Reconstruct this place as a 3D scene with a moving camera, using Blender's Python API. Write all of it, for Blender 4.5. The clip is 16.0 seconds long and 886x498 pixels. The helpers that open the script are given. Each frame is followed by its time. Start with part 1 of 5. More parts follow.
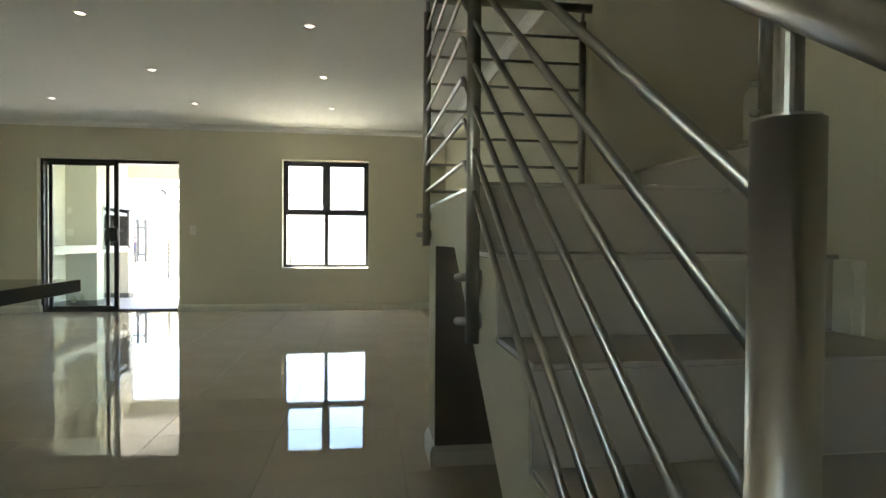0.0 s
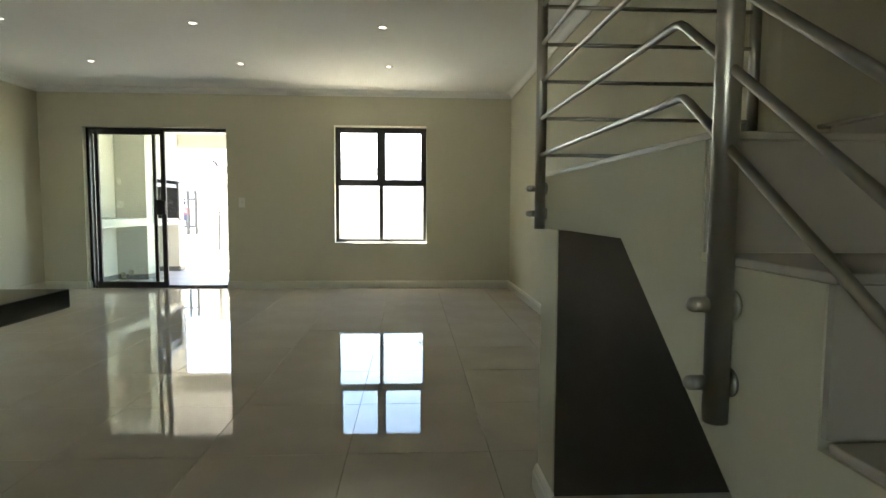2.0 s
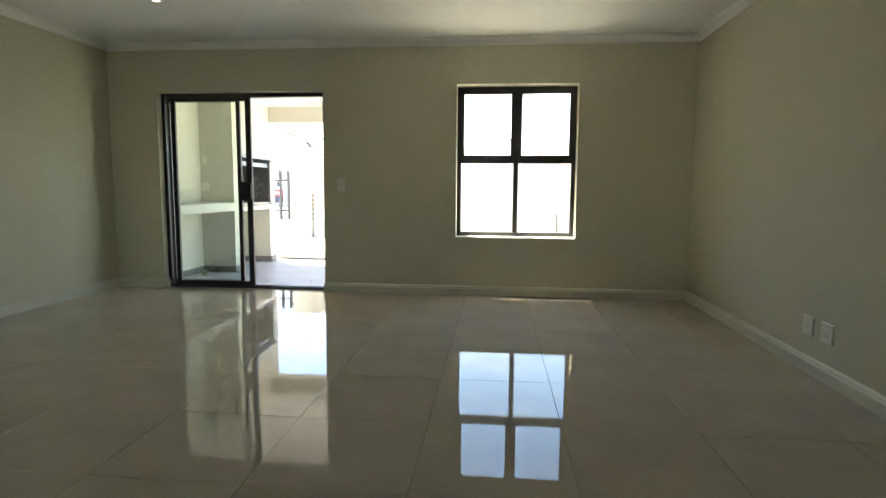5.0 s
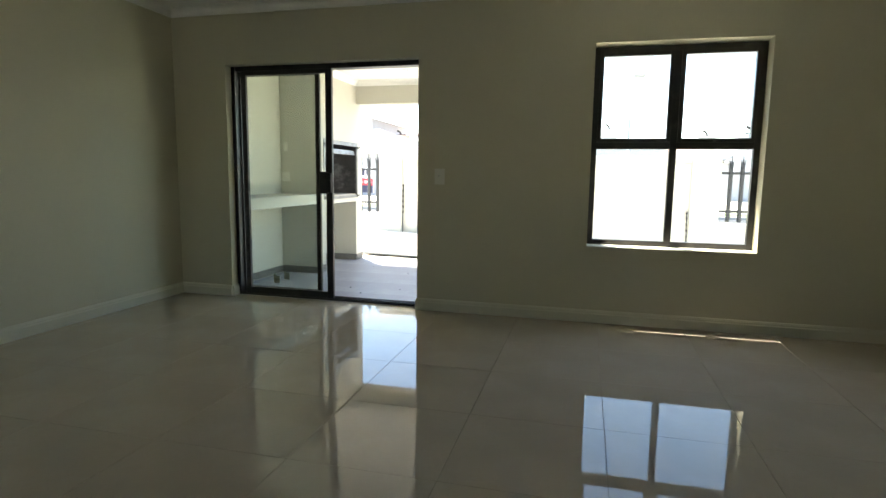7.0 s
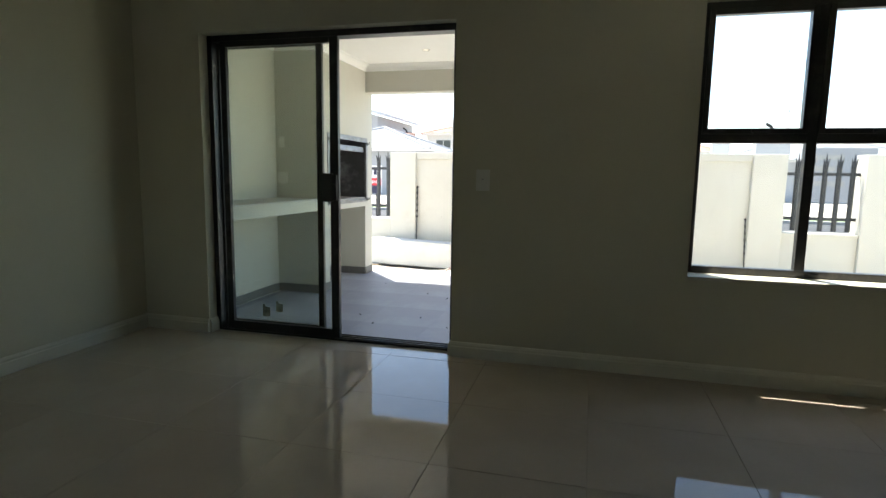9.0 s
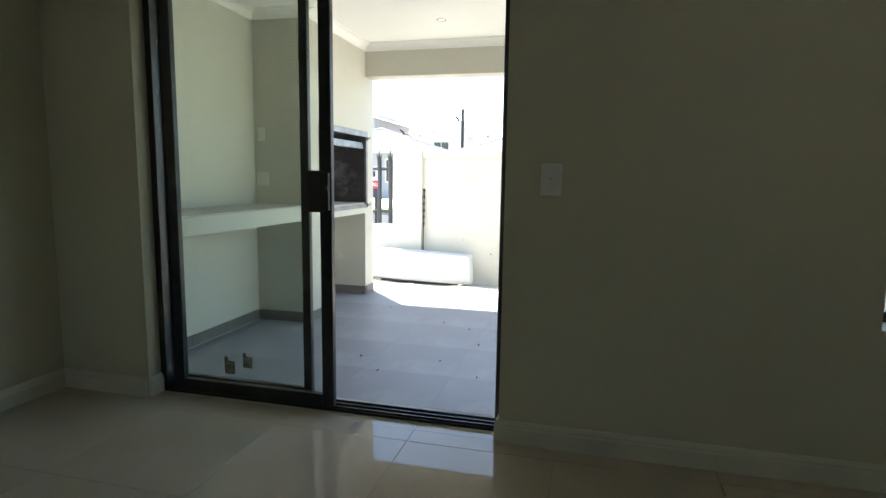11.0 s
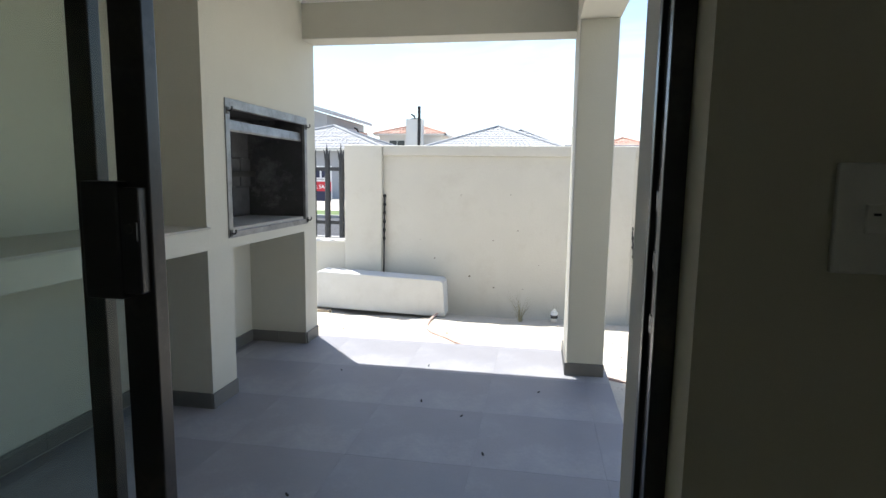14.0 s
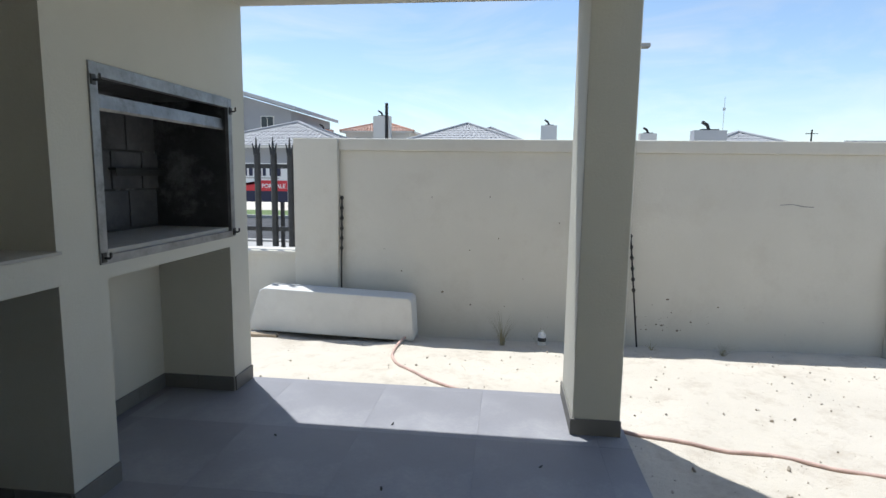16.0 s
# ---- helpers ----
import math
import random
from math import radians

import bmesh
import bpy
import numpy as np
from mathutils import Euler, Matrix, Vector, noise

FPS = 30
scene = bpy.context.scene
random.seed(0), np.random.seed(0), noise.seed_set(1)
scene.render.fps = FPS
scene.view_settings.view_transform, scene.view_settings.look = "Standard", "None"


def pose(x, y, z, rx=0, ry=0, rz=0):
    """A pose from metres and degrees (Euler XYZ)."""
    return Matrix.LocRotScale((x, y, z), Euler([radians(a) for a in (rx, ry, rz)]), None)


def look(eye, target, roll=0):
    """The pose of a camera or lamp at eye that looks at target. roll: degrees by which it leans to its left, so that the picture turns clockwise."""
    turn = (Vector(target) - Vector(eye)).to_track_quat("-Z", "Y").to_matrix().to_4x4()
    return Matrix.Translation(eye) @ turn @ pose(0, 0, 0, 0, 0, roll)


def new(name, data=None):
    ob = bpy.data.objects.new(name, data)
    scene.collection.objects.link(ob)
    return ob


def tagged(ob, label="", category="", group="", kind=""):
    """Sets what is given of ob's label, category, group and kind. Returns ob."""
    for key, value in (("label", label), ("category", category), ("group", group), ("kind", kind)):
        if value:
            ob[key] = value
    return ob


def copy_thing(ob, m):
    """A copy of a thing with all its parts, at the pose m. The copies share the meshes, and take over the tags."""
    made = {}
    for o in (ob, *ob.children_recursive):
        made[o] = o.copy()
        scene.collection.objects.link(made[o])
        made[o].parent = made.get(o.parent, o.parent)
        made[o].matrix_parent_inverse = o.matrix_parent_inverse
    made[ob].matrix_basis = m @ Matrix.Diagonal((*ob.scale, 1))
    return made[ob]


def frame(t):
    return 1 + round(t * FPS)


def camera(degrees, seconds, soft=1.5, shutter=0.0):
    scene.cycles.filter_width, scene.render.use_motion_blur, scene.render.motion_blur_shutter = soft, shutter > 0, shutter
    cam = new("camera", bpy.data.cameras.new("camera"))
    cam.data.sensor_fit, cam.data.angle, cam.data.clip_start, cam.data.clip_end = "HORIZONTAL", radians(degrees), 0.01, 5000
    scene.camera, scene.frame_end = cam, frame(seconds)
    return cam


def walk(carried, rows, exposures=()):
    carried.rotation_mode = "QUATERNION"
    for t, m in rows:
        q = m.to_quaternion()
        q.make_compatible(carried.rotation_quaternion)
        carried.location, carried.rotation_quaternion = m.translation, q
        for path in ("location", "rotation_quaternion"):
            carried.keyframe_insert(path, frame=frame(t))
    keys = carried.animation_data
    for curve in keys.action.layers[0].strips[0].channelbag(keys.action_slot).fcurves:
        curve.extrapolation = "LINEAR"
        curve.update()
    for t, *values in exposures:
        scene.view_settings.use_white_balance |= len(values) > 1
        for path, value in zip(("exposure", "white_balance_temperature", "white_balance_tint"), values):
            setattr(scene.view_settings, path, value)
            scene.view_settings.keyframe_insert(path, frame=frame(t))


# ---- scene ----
cam = camera(76.5, 16.0)
PATH = [
    (0, (0.146, 0.006, 1.04), (0.416, 1.988, 1.004), 0.4),
    (0.5, (0.087, 0.096, 1.062), (0.346, 2.078, 1.002), 0.4),
    (1, (0.044, 0.244, 1.064), (0.271, 2.229, 0.977), 0.4),
    (1.5, (0.023, 0.462, 1.07), (0.198, 2.452, 0.957), 0.4),
    (2, (-0.031, 0.703, 1.078), (0.082, 2.694, 0.933), 0.3),
    (2.5, (-0.087, 0.973, 1.093), (-0.005, 2.965, 0.934), 0.3),
    (3, (-0.103, 1.26, 1.104), (-0.042, 3.252, 0.937), 0.2),
    (3.5, (-0.187, 1.541, 1.104), (-0.154, 3.533, 0.928), 0.2),
    (4, (-0.306, 1.836, 1.123), (-0.3, 3.827, 0.934), 0.2),
    (4.5, (-0.44, 2.171, 1.112), (-0.487, 4.16, 0.911), 0.2),
    (5, (-0.635, 2.447, 1.11), (-0.82, 4.43, 0.895), 0.4),
    (7.5, (-1.16, 4.018, 1.156), (-1.659, 5.937, 0.893), 0.8),
    (8, (-1.296, 4.316, 1.167), (-1.798, 6.234, 0.902), 0.8),
    (8.5, (-1.481, 4.581, 1.175), (-1.984, 6.499, 0.91), 0.8),
    (9, (-1.605, 4.812, 1.171), (-2.104, 6.731, 0.907), 0.9),
    (11.5, (-2.239, 6.172, 1.141), (-2.715, 8.098, 0.889), 0.7),
    (12, (-2.352, 6.409, 1.187), (-2.803, 8.34, 0.922), 0.8),
    (12.5, (-2.424, 6.716, 1.19), (-2.848, 8.653, 0.928), 1.0),
    (13, (-2.493, 6.998, 1.184), (-2.898, 8.939, 0.922), 0.9),
    (13.5, (-2.583, 7.254, 1.205), (-2.958, 9.201, 0.942), 0.9),
    (14, (-2.635, 7.515, 1.18), (-2.968, 9.471, 0.925), 0.8),
    (14.5, (-2.676, 7.751, 1.193), (-2.982, 9.71, 0.932), 0.8),
    (15, (-2.755, 7.99, 1.193), (-3.036, 9.953, 0.935), 0.7),
    (15.5, (-2.792, 8.196, 1.19), (-3.041, 10.164, 0.93), 0.6),
    (16, (-2.784, 8.44, 1.186), (-3.008, 10.41, 0.926), 0.8),
]
EXPOSURES = [(0.0, 4.15, 7100, 8), (2.5, 4.02, 7200, 8), (3.5, 3.87, 7250, 8), (5.0, 3.6, 7250, 8), (7.5, 2.8, 7000, 6), (9.0, 2.15, 6750, 7), (11.5, 2.52, 6550, 5),
             (12.5, 1.95, 6500, 7), (13.0, 1.75, 6450, 8), (14.0, 1.33, 6400, 9), (15.0, 0.88, 6250, 8), (16.0, 0.5, 6100, 8)]
walk(cam, [(t, look(eye, target, roll)) for t, eye, target, roll in PATH], EXPOSURES)

# ---- sky and sun ----
SUN_WAY = Vector((-0.54, 0.60, 2.235)).normalized()
world = bpy.data.worlds.new("sky")
scene.world = world
world.use_nodes = True
sky = world.node_tree.nodes.new("ShaderNodeTexSky")
sky.sky_type = "NISHITA"
sky.sun_disc = False
sky.sun_elevation = math.asin(SUN_WAY.z)
sky.sun_rotation = math.atan2(SUN_WAY.x, SUN_WAY.y)
sky.air_density, sky.dust_density, sky.ozone_density = 1.0, 0.6, 1.0
background = world.node_tree.nodes["Background"]
background.inputs[1].default_value = 0.12
# thin high cloud: streaks of paler, brighter sky
sky_nodes, sky_links = world.node_tree.nodes, world.node_tree.links
way, spread, streaks = sky_nodes.new("ShaderNodeTexCoord"), sky_nodes.new("ShaderNodeMapping"), sky_nodes.new("ShaderNodeTexNoise")
spread.inputs["Scale"].default_value = (1.6, 2.4, 6.0)
streaks.inputs["Scale"].default_value, streaks.inputs["Detail"].default_value, streaks.inputs["Roughness"].default_value, streaks.inputs["Distortion"].default_value = 1.7, 9.0, 0.62, 0.9
veil, grey, lift, cloudy = sky_nodes.new("ShaderNodeMapRange"), sky_nodes.new("ShaderNodeRGBToBW"), sky_nodes.new("ShaderNodeMath"), sky_nodes.new("ShaderNodeMix")
lift.operation, lift.inputs[1].default_value = "MULTIPLY", 1.35
cloudy.data_type = "RGBA"
for k, value in enumerate((0.48, 0.78, 0.0, 0.42)):
    veil.inputs[k + 1].default_value = value
sky_links.new(way.outputs["Generated"], spread.inputs[0])
sky_links.new(spread.outputs[0], streaks.inputs["Vector"])
sky_links.new(streaks.outputs[0], veil.inputs[0])
sky_links.new(sky.outputs[0], grey.inputs[0])
sky_links.new(grey.outputs[0], lift.inputs[0])
sky_links.new(veil.outputs[0], cloudy.inputs[0])
sky_links.new(sky.outputs[0], cloudy.inputs[6])
sky_links.new(lift.outputs[0], cloudy.inputs[7])
sky_links.new(cloudy.outputs[2], background.inputs[0])
sun_data = bpy.data.lights.new("sun", "SUN")
sun_data.energy, sun_data.angle, sun_data.color = 4.0, radians(0.53), (1.0, 0.96, 0.90)
sun = new("sun", sun_data)
sun.matrix_world = look(SUN_WAY * 60, (0, 0, 0))


# ---- helpers for things and parts ----
ORIGIN = {}


def thing(name, at, label, category, group="", kind=""):
    """An empty at the base of a thing, which carries its parts."""
    ob = new(name)
    ob.location = at
    ob.empty_display_size = 0.1
    ORIGIN[ob.name] = Vector(at)
    return tagged(ob, label, category, group, kind)


def part(name, bm, material, parent=None, label="", smooth=False):
    """Links a bmesh, whose vertices are in world metres, as one mesh object under its thing or part."""
    at = ORIGIN[parent.name] if parent else Vector((0, 0, 0))
    if at.length:
        bmesh.ops.translate(bm, verts=bm.verts, vec=-at)
    bmesh.ops.recalc_face_normals(bm, faces=bm.faces)
    mesh = bpy.data.meshes.new(name)
    for face in bm.faces:
        face.smooth = smooth
    bm.to_mesh(mesh)
    bm.free()
    mesh.materials.append(material)
    ob = new(name, mesh)
    if parent:
        ob.parent = parent
    ORIGIN[ob.name] = at
    if label:
        ob["label"] = label
    return ob


def solo(name, bm, material, label, category, kind="", group="", smooth=False):
    """A thing that is one mesh."""
    return tagged(part(name, bm, material, smooth=smooth), label, category, group, kind)


def mesh():
    return bmesh.new()


def box(bm, a, b, bevel=0.0):
    """A box between two corners, with rounded edges where bevel is given."""
    m = Matrix.LocRotScale([(p + q) / 2 for p, q in zip(a, b)], None, [abs(q - p) for p, q in zip(a, b)])
    made = bmesh.ops.create_cube(bm, size=1.0, matrix=m)["verts"]
    if bevel:
        edges = list({e for v in made for e in v.link_edges})
        bmesh.ops.bevel(bm, geom=edges, offset=bevel, segments=2, profile=0.5, affect="EDGES")
    return bm


def rod(bm, a, b, radius, sides=16, radius_2=None):
    """A round bar from a to b."""
    a, b = Vector(a), Vector(b)
    turn = (b - a).to_track_quat("Z", "Y").to_matrix().to_4x4()
    bmesh.ops.create_cone(bm, cap_ends=True, segments=sides, radius1=radius, radius2=radius if radius_2 is None else radius_2,
                          depth=(b - a).length, matrix=Matrix.Translation((a + b) / 2) @ turn)
    return bm


def tube(bm, points, radius, sides=12):
    """A bent round bar through the points, mitred at the bends."""
    points = [Vector(p) for p in points]
    rings = []
    side = None
    for i, p in enumerate(points):
        ahead = (points[min(i + 1, len(points) - 1)] - points[max(i - 1, 0)]).normalized()
        if side is None:
            side = ahead.cross(Vector((0.1, 0.2, 1.0))).normalized()
        side = (side - ahead * side.dot(ahead)).normalized()
        up = ahead.cross(side)
        scale = 1.0
        if 0 < i < len(points) - 1:
            scale = 1.0 / max(0.5, ahead.dot((points[i] - points[i - 1]).normalized()))
        flat = Vector((0, 0, 0))
        ring = []
        for k in range(sides):
            a = 2 * math.pi * k / sides
            ring.append(bm.verts.new(p + radius * (side * math.cos(a) + up * math.sin(a)) + flat))
        rings.append(ring)
    for r, s in zip(rings, rings[1:]):
        for k in range(sides):
            bm.faces.new((r[k], r[(k + 1) % sides], s[(k + 1) % sides], s[k]))
    bm.faces.new(rings[0][::-1])
    bm.faces.new(rings[-1])
    return bm


def prism(bm, outline, axis, lo, hi):
    """A straight block of a flat outline, drawn out along an axis from lo to hi. The outline's two numbers are the other axes in order."""
    def at(p, v):
        c = list(p)
        c.insert("xyz".index(axis), v)
        return bm.verts.new(c)
    low = [at(p, lo) for p in outline]
    high = [at(p, hi) for p in outline]
    n = len(outline)
    for i in range(n):
        bm.faces.new((low[i], low[(i + 1) % n], high[(i + 1) % n], high[i]))
    caps = [bm.faces.new(low[::-1]), bm.faces.new(high)]
    bmesh.ops.triangulate(bm, faces=caps, ngon_method="EAR_CLIP")
    return bm


# ---- materials ----
def shader(name, colour, rough=0.6, metal=0.0, noise_scale=6.0, amount=0.08, bump=0.05, bump_scale=60.0, wear=None, wear_scale=2.0, wear_amount=0.3,
           coat=0.0, specular=0.5, by_object=0.0, rough_amount=0.1, stretch=None):
    """A painted, cast or metal surface with variation at two scales, fine relief, and stains of a second colour."""
    m = bpy.data.materials.new(name)
    m.use_nodes = True
    nodes, links = m.node_tree.nodes, m.node_tree.links
    out = nodes["Principled BSDF"]
    out.inputs["Metallic"].default_value = metal
    out.inputs["Specular IOR Level"].default_value = specular
    out.inputs["Coat Weight"].default_value = coat
    place = nodes.new("ShaderNodeTexCoord")
    source = place.outputs["Object"]
    if stretch:
        mapping = nodes.new("ShaderNodeMapping")
        mapping.inputs["Scale"].default_value = stretch
        links.new(source, mapping.inputs[0])
        source = mapping.outputs[0]

    def texture(scale, detail=4.0, roughness=0.6):
        n = nodes.new("ShaderNodeTexNoise")
        n.inputs["Scale"].default_value, n.inputs["Detail"].default_value, n.inputs["Roughness"].default_value = scale, detail, roughness
        links.new(source, n.inputs["Vector"])
        return n.outputs[0]

    def mix(factor, a, b):
        n = nodes.new("ShaderNodeMix")
        n.data_type = "RGBA"
        links.new(factor, n.inputs[0])
        for value, socket in ((a, n.inputs[6]), (b, n.inputs[7])):
            if isinstance(value, tuple):
                socket.default_value = (*value, 1)
            else:
                links.new(value, socket)
        return n.outputs[2]

    def ramp(value, lo, hi, a=0.0, b=1.0):
        n = nodes.new("ShaderNodeMapRange")
        links.new(value, n.inputs[0])
        for i, v in enumerate((lo, hi, a, b)):
            n.inputs[i + 1].default_value = v
        return n.outputs[0]

    dark = tuple(c * (1 - amount) for c in colour)
    light = tuple(min(1.0, c * (1 + amount)) for c in colour)
    tone = mix(ramp(texture(noise_scale), 0.3, 0.7), dark, light)
    fine = texture(bump_scale, 6.0, 0.7)
    tone = mix(ramp(fine, 0.35, 0.65, 0.0, 0.35), tone, dark)
    if wear:
        spots = ramp(texture(wear_scale, 8.0, 0.75), 0.52, 0.70, 0.0, wear_amount)
        tone = mix(spots, tone, wear)
    if by_object:
        info = nodes.new("ShaderNodeObjectInfo")
        tone = mix(ramp(info.outputs["Random"], 0, 1, 0, by_object), tone, tuple(c * 0.6 for c in colour))
    links.new(tone, out.inputs["Base Color"])
    links.new(ramp(texture(noise_scale * 1.7), 0.3, 0.7, max(0.02, rough * (1 - rough_amount)), min(1.0, rough * (1 + rough_amount))), out.inputs["Roughness"])
    if bump:
        b = nodes.new("ShaderNodeBump")
        b.inputs["Strength"].default_value, b.inputs["Distance"].default_value = bump, 0.01
        links.new(fine, b.inputs["Height"])
        links.new(b.outputs[0], out.inputs["Normal"])
    return m


def glass_shader(name, tint, gloss=1.0):
    """A thin clear pane: clear, with the mirror image that its gloss gives."""
    m = bpy.data.materials.new(name)
    m.use_nodes = True
    nodes, links = m.node_tree.nodes, m.node_tree.links
    nodes.remove(nodes["Principled BSDF"])
    clear, mirror = nodes.new("ShaderNodeBsdfTransparent"), nodes.new("ShaderNodeBsdfGlossy")
    clear.inputs[0].default_value = (*tint, 1)
    mirror.inputs["Roughness"].default_value = 0.01
    facing, both = nodes.new("ShaderNodeLayerWeight"), nodes.new("ShaderNodeMixShader")
    facing.inputs[0].default_value = 0.5
    power, share = nodes.new("ShaderNodeMath"), nodes.new("ShaderNodeMapRange")
    power.operation = "POWER"
    power.inputs[1].default_value = 5.0
    links.new(facing.outputs["Facing"], power.inputs[0])
    links.new(power.outputs[0], share.inputs[0])
    share.inputs[3].default_value, share.inputs[4].default_value = 0.04, 0.9
    links.new(share.outputs[0], both.inputs[0])
    links.new(clear.outputs[0], both.inputs[1])
    links.new(mirror.outputs[0], both.inputs[2])
    links.new(both.outputs[0], nodes["Material Output"].inputs[0])
    return m


def lamp_shader(name, colour, strength):
    m = bpy.data.materials.new(name)
    m.use_nodes = True
    out = m.node_tree.nodes["Principled BSDF"]
    out.inputs["Base Color"].default_value = (*colour, 1)
    out.inputs["Emission Color"].default_value = (*colour, 1)
    out.inputs["Emission Strength"].default_value = strength
    return m


WALL = shader("wall_paint", (0.62, 0.59, 0.45), 0.75, noise_scale=1.3, amount=0.03, bump=0.10, bump_scale=90, wear=(0.52, 0.50, 0.40), wear_scale=0.9, wear_amount=0.12)
PLASTER = shader("outside_plaster", (0.55, 0.54, 0.475), 0.85, noise_scale=1.6, amount=0.04, bump=0.25, bump_scale=70, wear=(0.50, 0.47, 0.40), wear_scale=1.4, wear_amount=0.2)
YARD_WALL = shader("yard_wall_plaster", (0.60, 0.575, 0.51), 0.9, noise_scale=1.2, amount=0.05, bump=0.35, bump_scale=45, wear=(0.42, 0.37, 0.30), wear_scale=2.2, wear_amount=0.22)
# dark brown that stands in for the shade under the stairs
UNDERSTAIR_SHADE = shader("understair_shade_brown", (0.17, 0.143, 0.11), 0.95, noise_scale=2.0, amount=0.12, bump=0.2, bump_scale=50)
CEILING = shader("ceiling_paint", (0.86, 0.86, 0.83), 0.9, noise_scale=1.0, amount=0.02, bump=0.04, bump_scale=120)
TRIM = shader("trim_paint", (0.69, 0.67, 0.55), 0.45, noise_scale=3, amount=0.03, bump=0.03, wear=(0.5, 0.47, 0.38), wear_scale=6, wear_amount=0.15)
TILE = shader("polished_cream_tile", (0.52, 0.455, 0.36), 0.02, noise_scale=2.2, amount=0.06, bump=0.0, bump_scale=25, wear=(0.56, 0.53, 0.47), wear_scale=3.0, wear_amount=0.35, specular=0.28, by_object=0.015, rough_amount=0.25)
GROUT = shader("grout", (0.45, 0.39, 0.31), 0.9, bump=0.2)
STEP_TILE = shader("matt_step_tile", (0.44, 0.40, 0.34), 0.30, noise_scale=2.5, amount=0.06, bump=0.02, bump_scale=40)
SLATE = shader("grey_patio_tile", (0.25, 0.252, 0.28), 0.5, noise_scale=1.1, amount=0.18, bump=0.10, bump_scale=55, wear=(0.40, 0.40, 0.41), wear_scale=1.3, wear_amount=0.45, by_object=0.01)
SLATE_SKIRT = shader("grey_tile_skirting", (0.15, 0.148, 0.14), 0.6, noise_scale=3, amount=0.12, bump=0.1, by_object=0.15)
DARK_GROUT = shader("dark_grout", (0.24, 0.24, 0.265), 0.95, bump=0.2)
STEEL = shader("brushed_stainless_steel", (0.43, 0.41, 0.37), 0.33, metal=1.0, noise_scale=9, amount=0.03, bump=0.0, bump_scale=160, rough_amount=0.05)
ALUMINIUM = shader("black_powder_coat", (0.018, 0.018, 0.020), 0.35, noise_scale=8, amount=0.2, bump=0.03, bump_scale=200, wear=(0.16, 0.14, 0.12), wear_scale=9, wear_amount=0.3)
BARE_METAL = shader("bare_striker_metal", (0.50, 0.50, 0.50), 0.35, metal=1.0, noise_scale=15, bump=0.02)
GLASS = glass_shader("door_glass", (0.92, 0.95, 0.93))
PANE_GLASS = glass_shader("window_glass", (0.93, 0.95, 0.95))
GRANITE = shader("black_granite", (0.014, 0.013, 0.013), 0.12, noise_scale=40, amount=0.5, bump=0.0, bump_scale=260, wear=(0.08, 0.08, 0.08), wear_scale=90, wear_amount=0.3)
CARCASS = shader("pale_melamine", (0.55, 0.53, 0.48), 0.4, noise_scale=4, amount=0.03, bump=0.02)
PLASTIC = shader("white_plastic", (0.74, 0.73, 0.66), 0.3, noise_scale=10, amount=0.03, bump=0.02)
PLASTIC_DARK = shader("dark_slot", (0.03, 0.03, 0.03), 0.6, bump=0.0)
SOOT = shader("sooty_brick", (0.06, 0.06, 0.062), 0.85, noise_scale=3.0, amount=0.5, bump=0.4, bump_scale=40, wear=(0.32, 0.32, 0.33), wear_scale=2.6, wear_amount=0.75)
ASH = shader("ash_stained_firebrick", (0.095, 0.095, 0.10), 0.9, noise_scale=4.0, amount=0.35, bump=0.35, bump_scale=35, wear=(0.045, 0.045, 0.047), wear_scale=3.2, wear_amount=0.85)
RAW_STEEL = shader("raw_steel", (0.30, 0.30, 0.30), 0.5, metal=0.75, noise_scale=7, amount=0.3, bump=0.08, bump_scale=60, wear=(0.10, 0.09, 0.085), wear_scale=5, wear_amount=0.7)
DARK_STEEL = shader("dark_hook_steel", (0.06, 0.058, 0.055), 0.5, metal=0.6, noise_scale=20, bump=0.05)
COUNTER_TOP = shader("pale_counter_tile", (0.40, 0.39, 0.36), 0.5, noise_scale=3, amount=0.12, bump=0.08, wear=(0.62, 0.61, 0.58), wear_scale=7, wear_amount=0.5)
SAND = shader("dry_building_sand", (0.56, 0.515, 0.44), 1.0, noise_scale=0.7, amount=0.10, bump=1.0, bump_scale=34, wear=(0.36, 0.30, 0.235), wear_scale=4.2, wear_amount=0.6)
MUD = shader("dried_mud", (0.20, 0.17, 0.13), 0.95, noise_scale=20, amount=0.2, bump=0.2)
STONE = shader("rubble", (0.44, 0.39, 0.33), 0.95, noise_scale=9, amount=0.25, bump=0.3, by_object=0.4)
BLOCK = shader("white_cast_concrete", (0.60, 0.595, 0.57), 0.8, noise_scale=3, amount=0.06, bump=0.15, bump_scale=50, wear=(0.45, 0.43, 0.39), wear_scale=5, wear_amount=0.25)
HOSE = shader("faded_red_hose", (0.50, 0.35, 0.30), 0.6, noise_scale=12, amount=0.2, bump=0.05, wear=(0.45, 0.36, 0.28), wear_scale=10, wear_amount=0.5)
RUST_BLACK = shader("black_steel_bar", (0.030, 0.028, 0.027), 0.6, metal=0.3, noise_scale=20, amount=0.3, bump=0.1)
FENCE = shader("charcoal_palisade_paint", (0.028, 0.030, 0.034), 0.5, noise_scale=12, amount=0.2, bump=0.05, wear=(0.12, 0.11, 0.10), wear_scale=14, wear_amount=0.3)
GRASS = shader("dry_grass", (0.36, 0.32, 0.20), 0.9, noise_scale=9, amount=0.3, bump=0.0, by_object=0.3)
VERGE = shader("verge_grass", (0.11, 0.16, 0.05), 1.0, noise_scale=3, amount=0.4, bump=0.5, bump_scale=30)
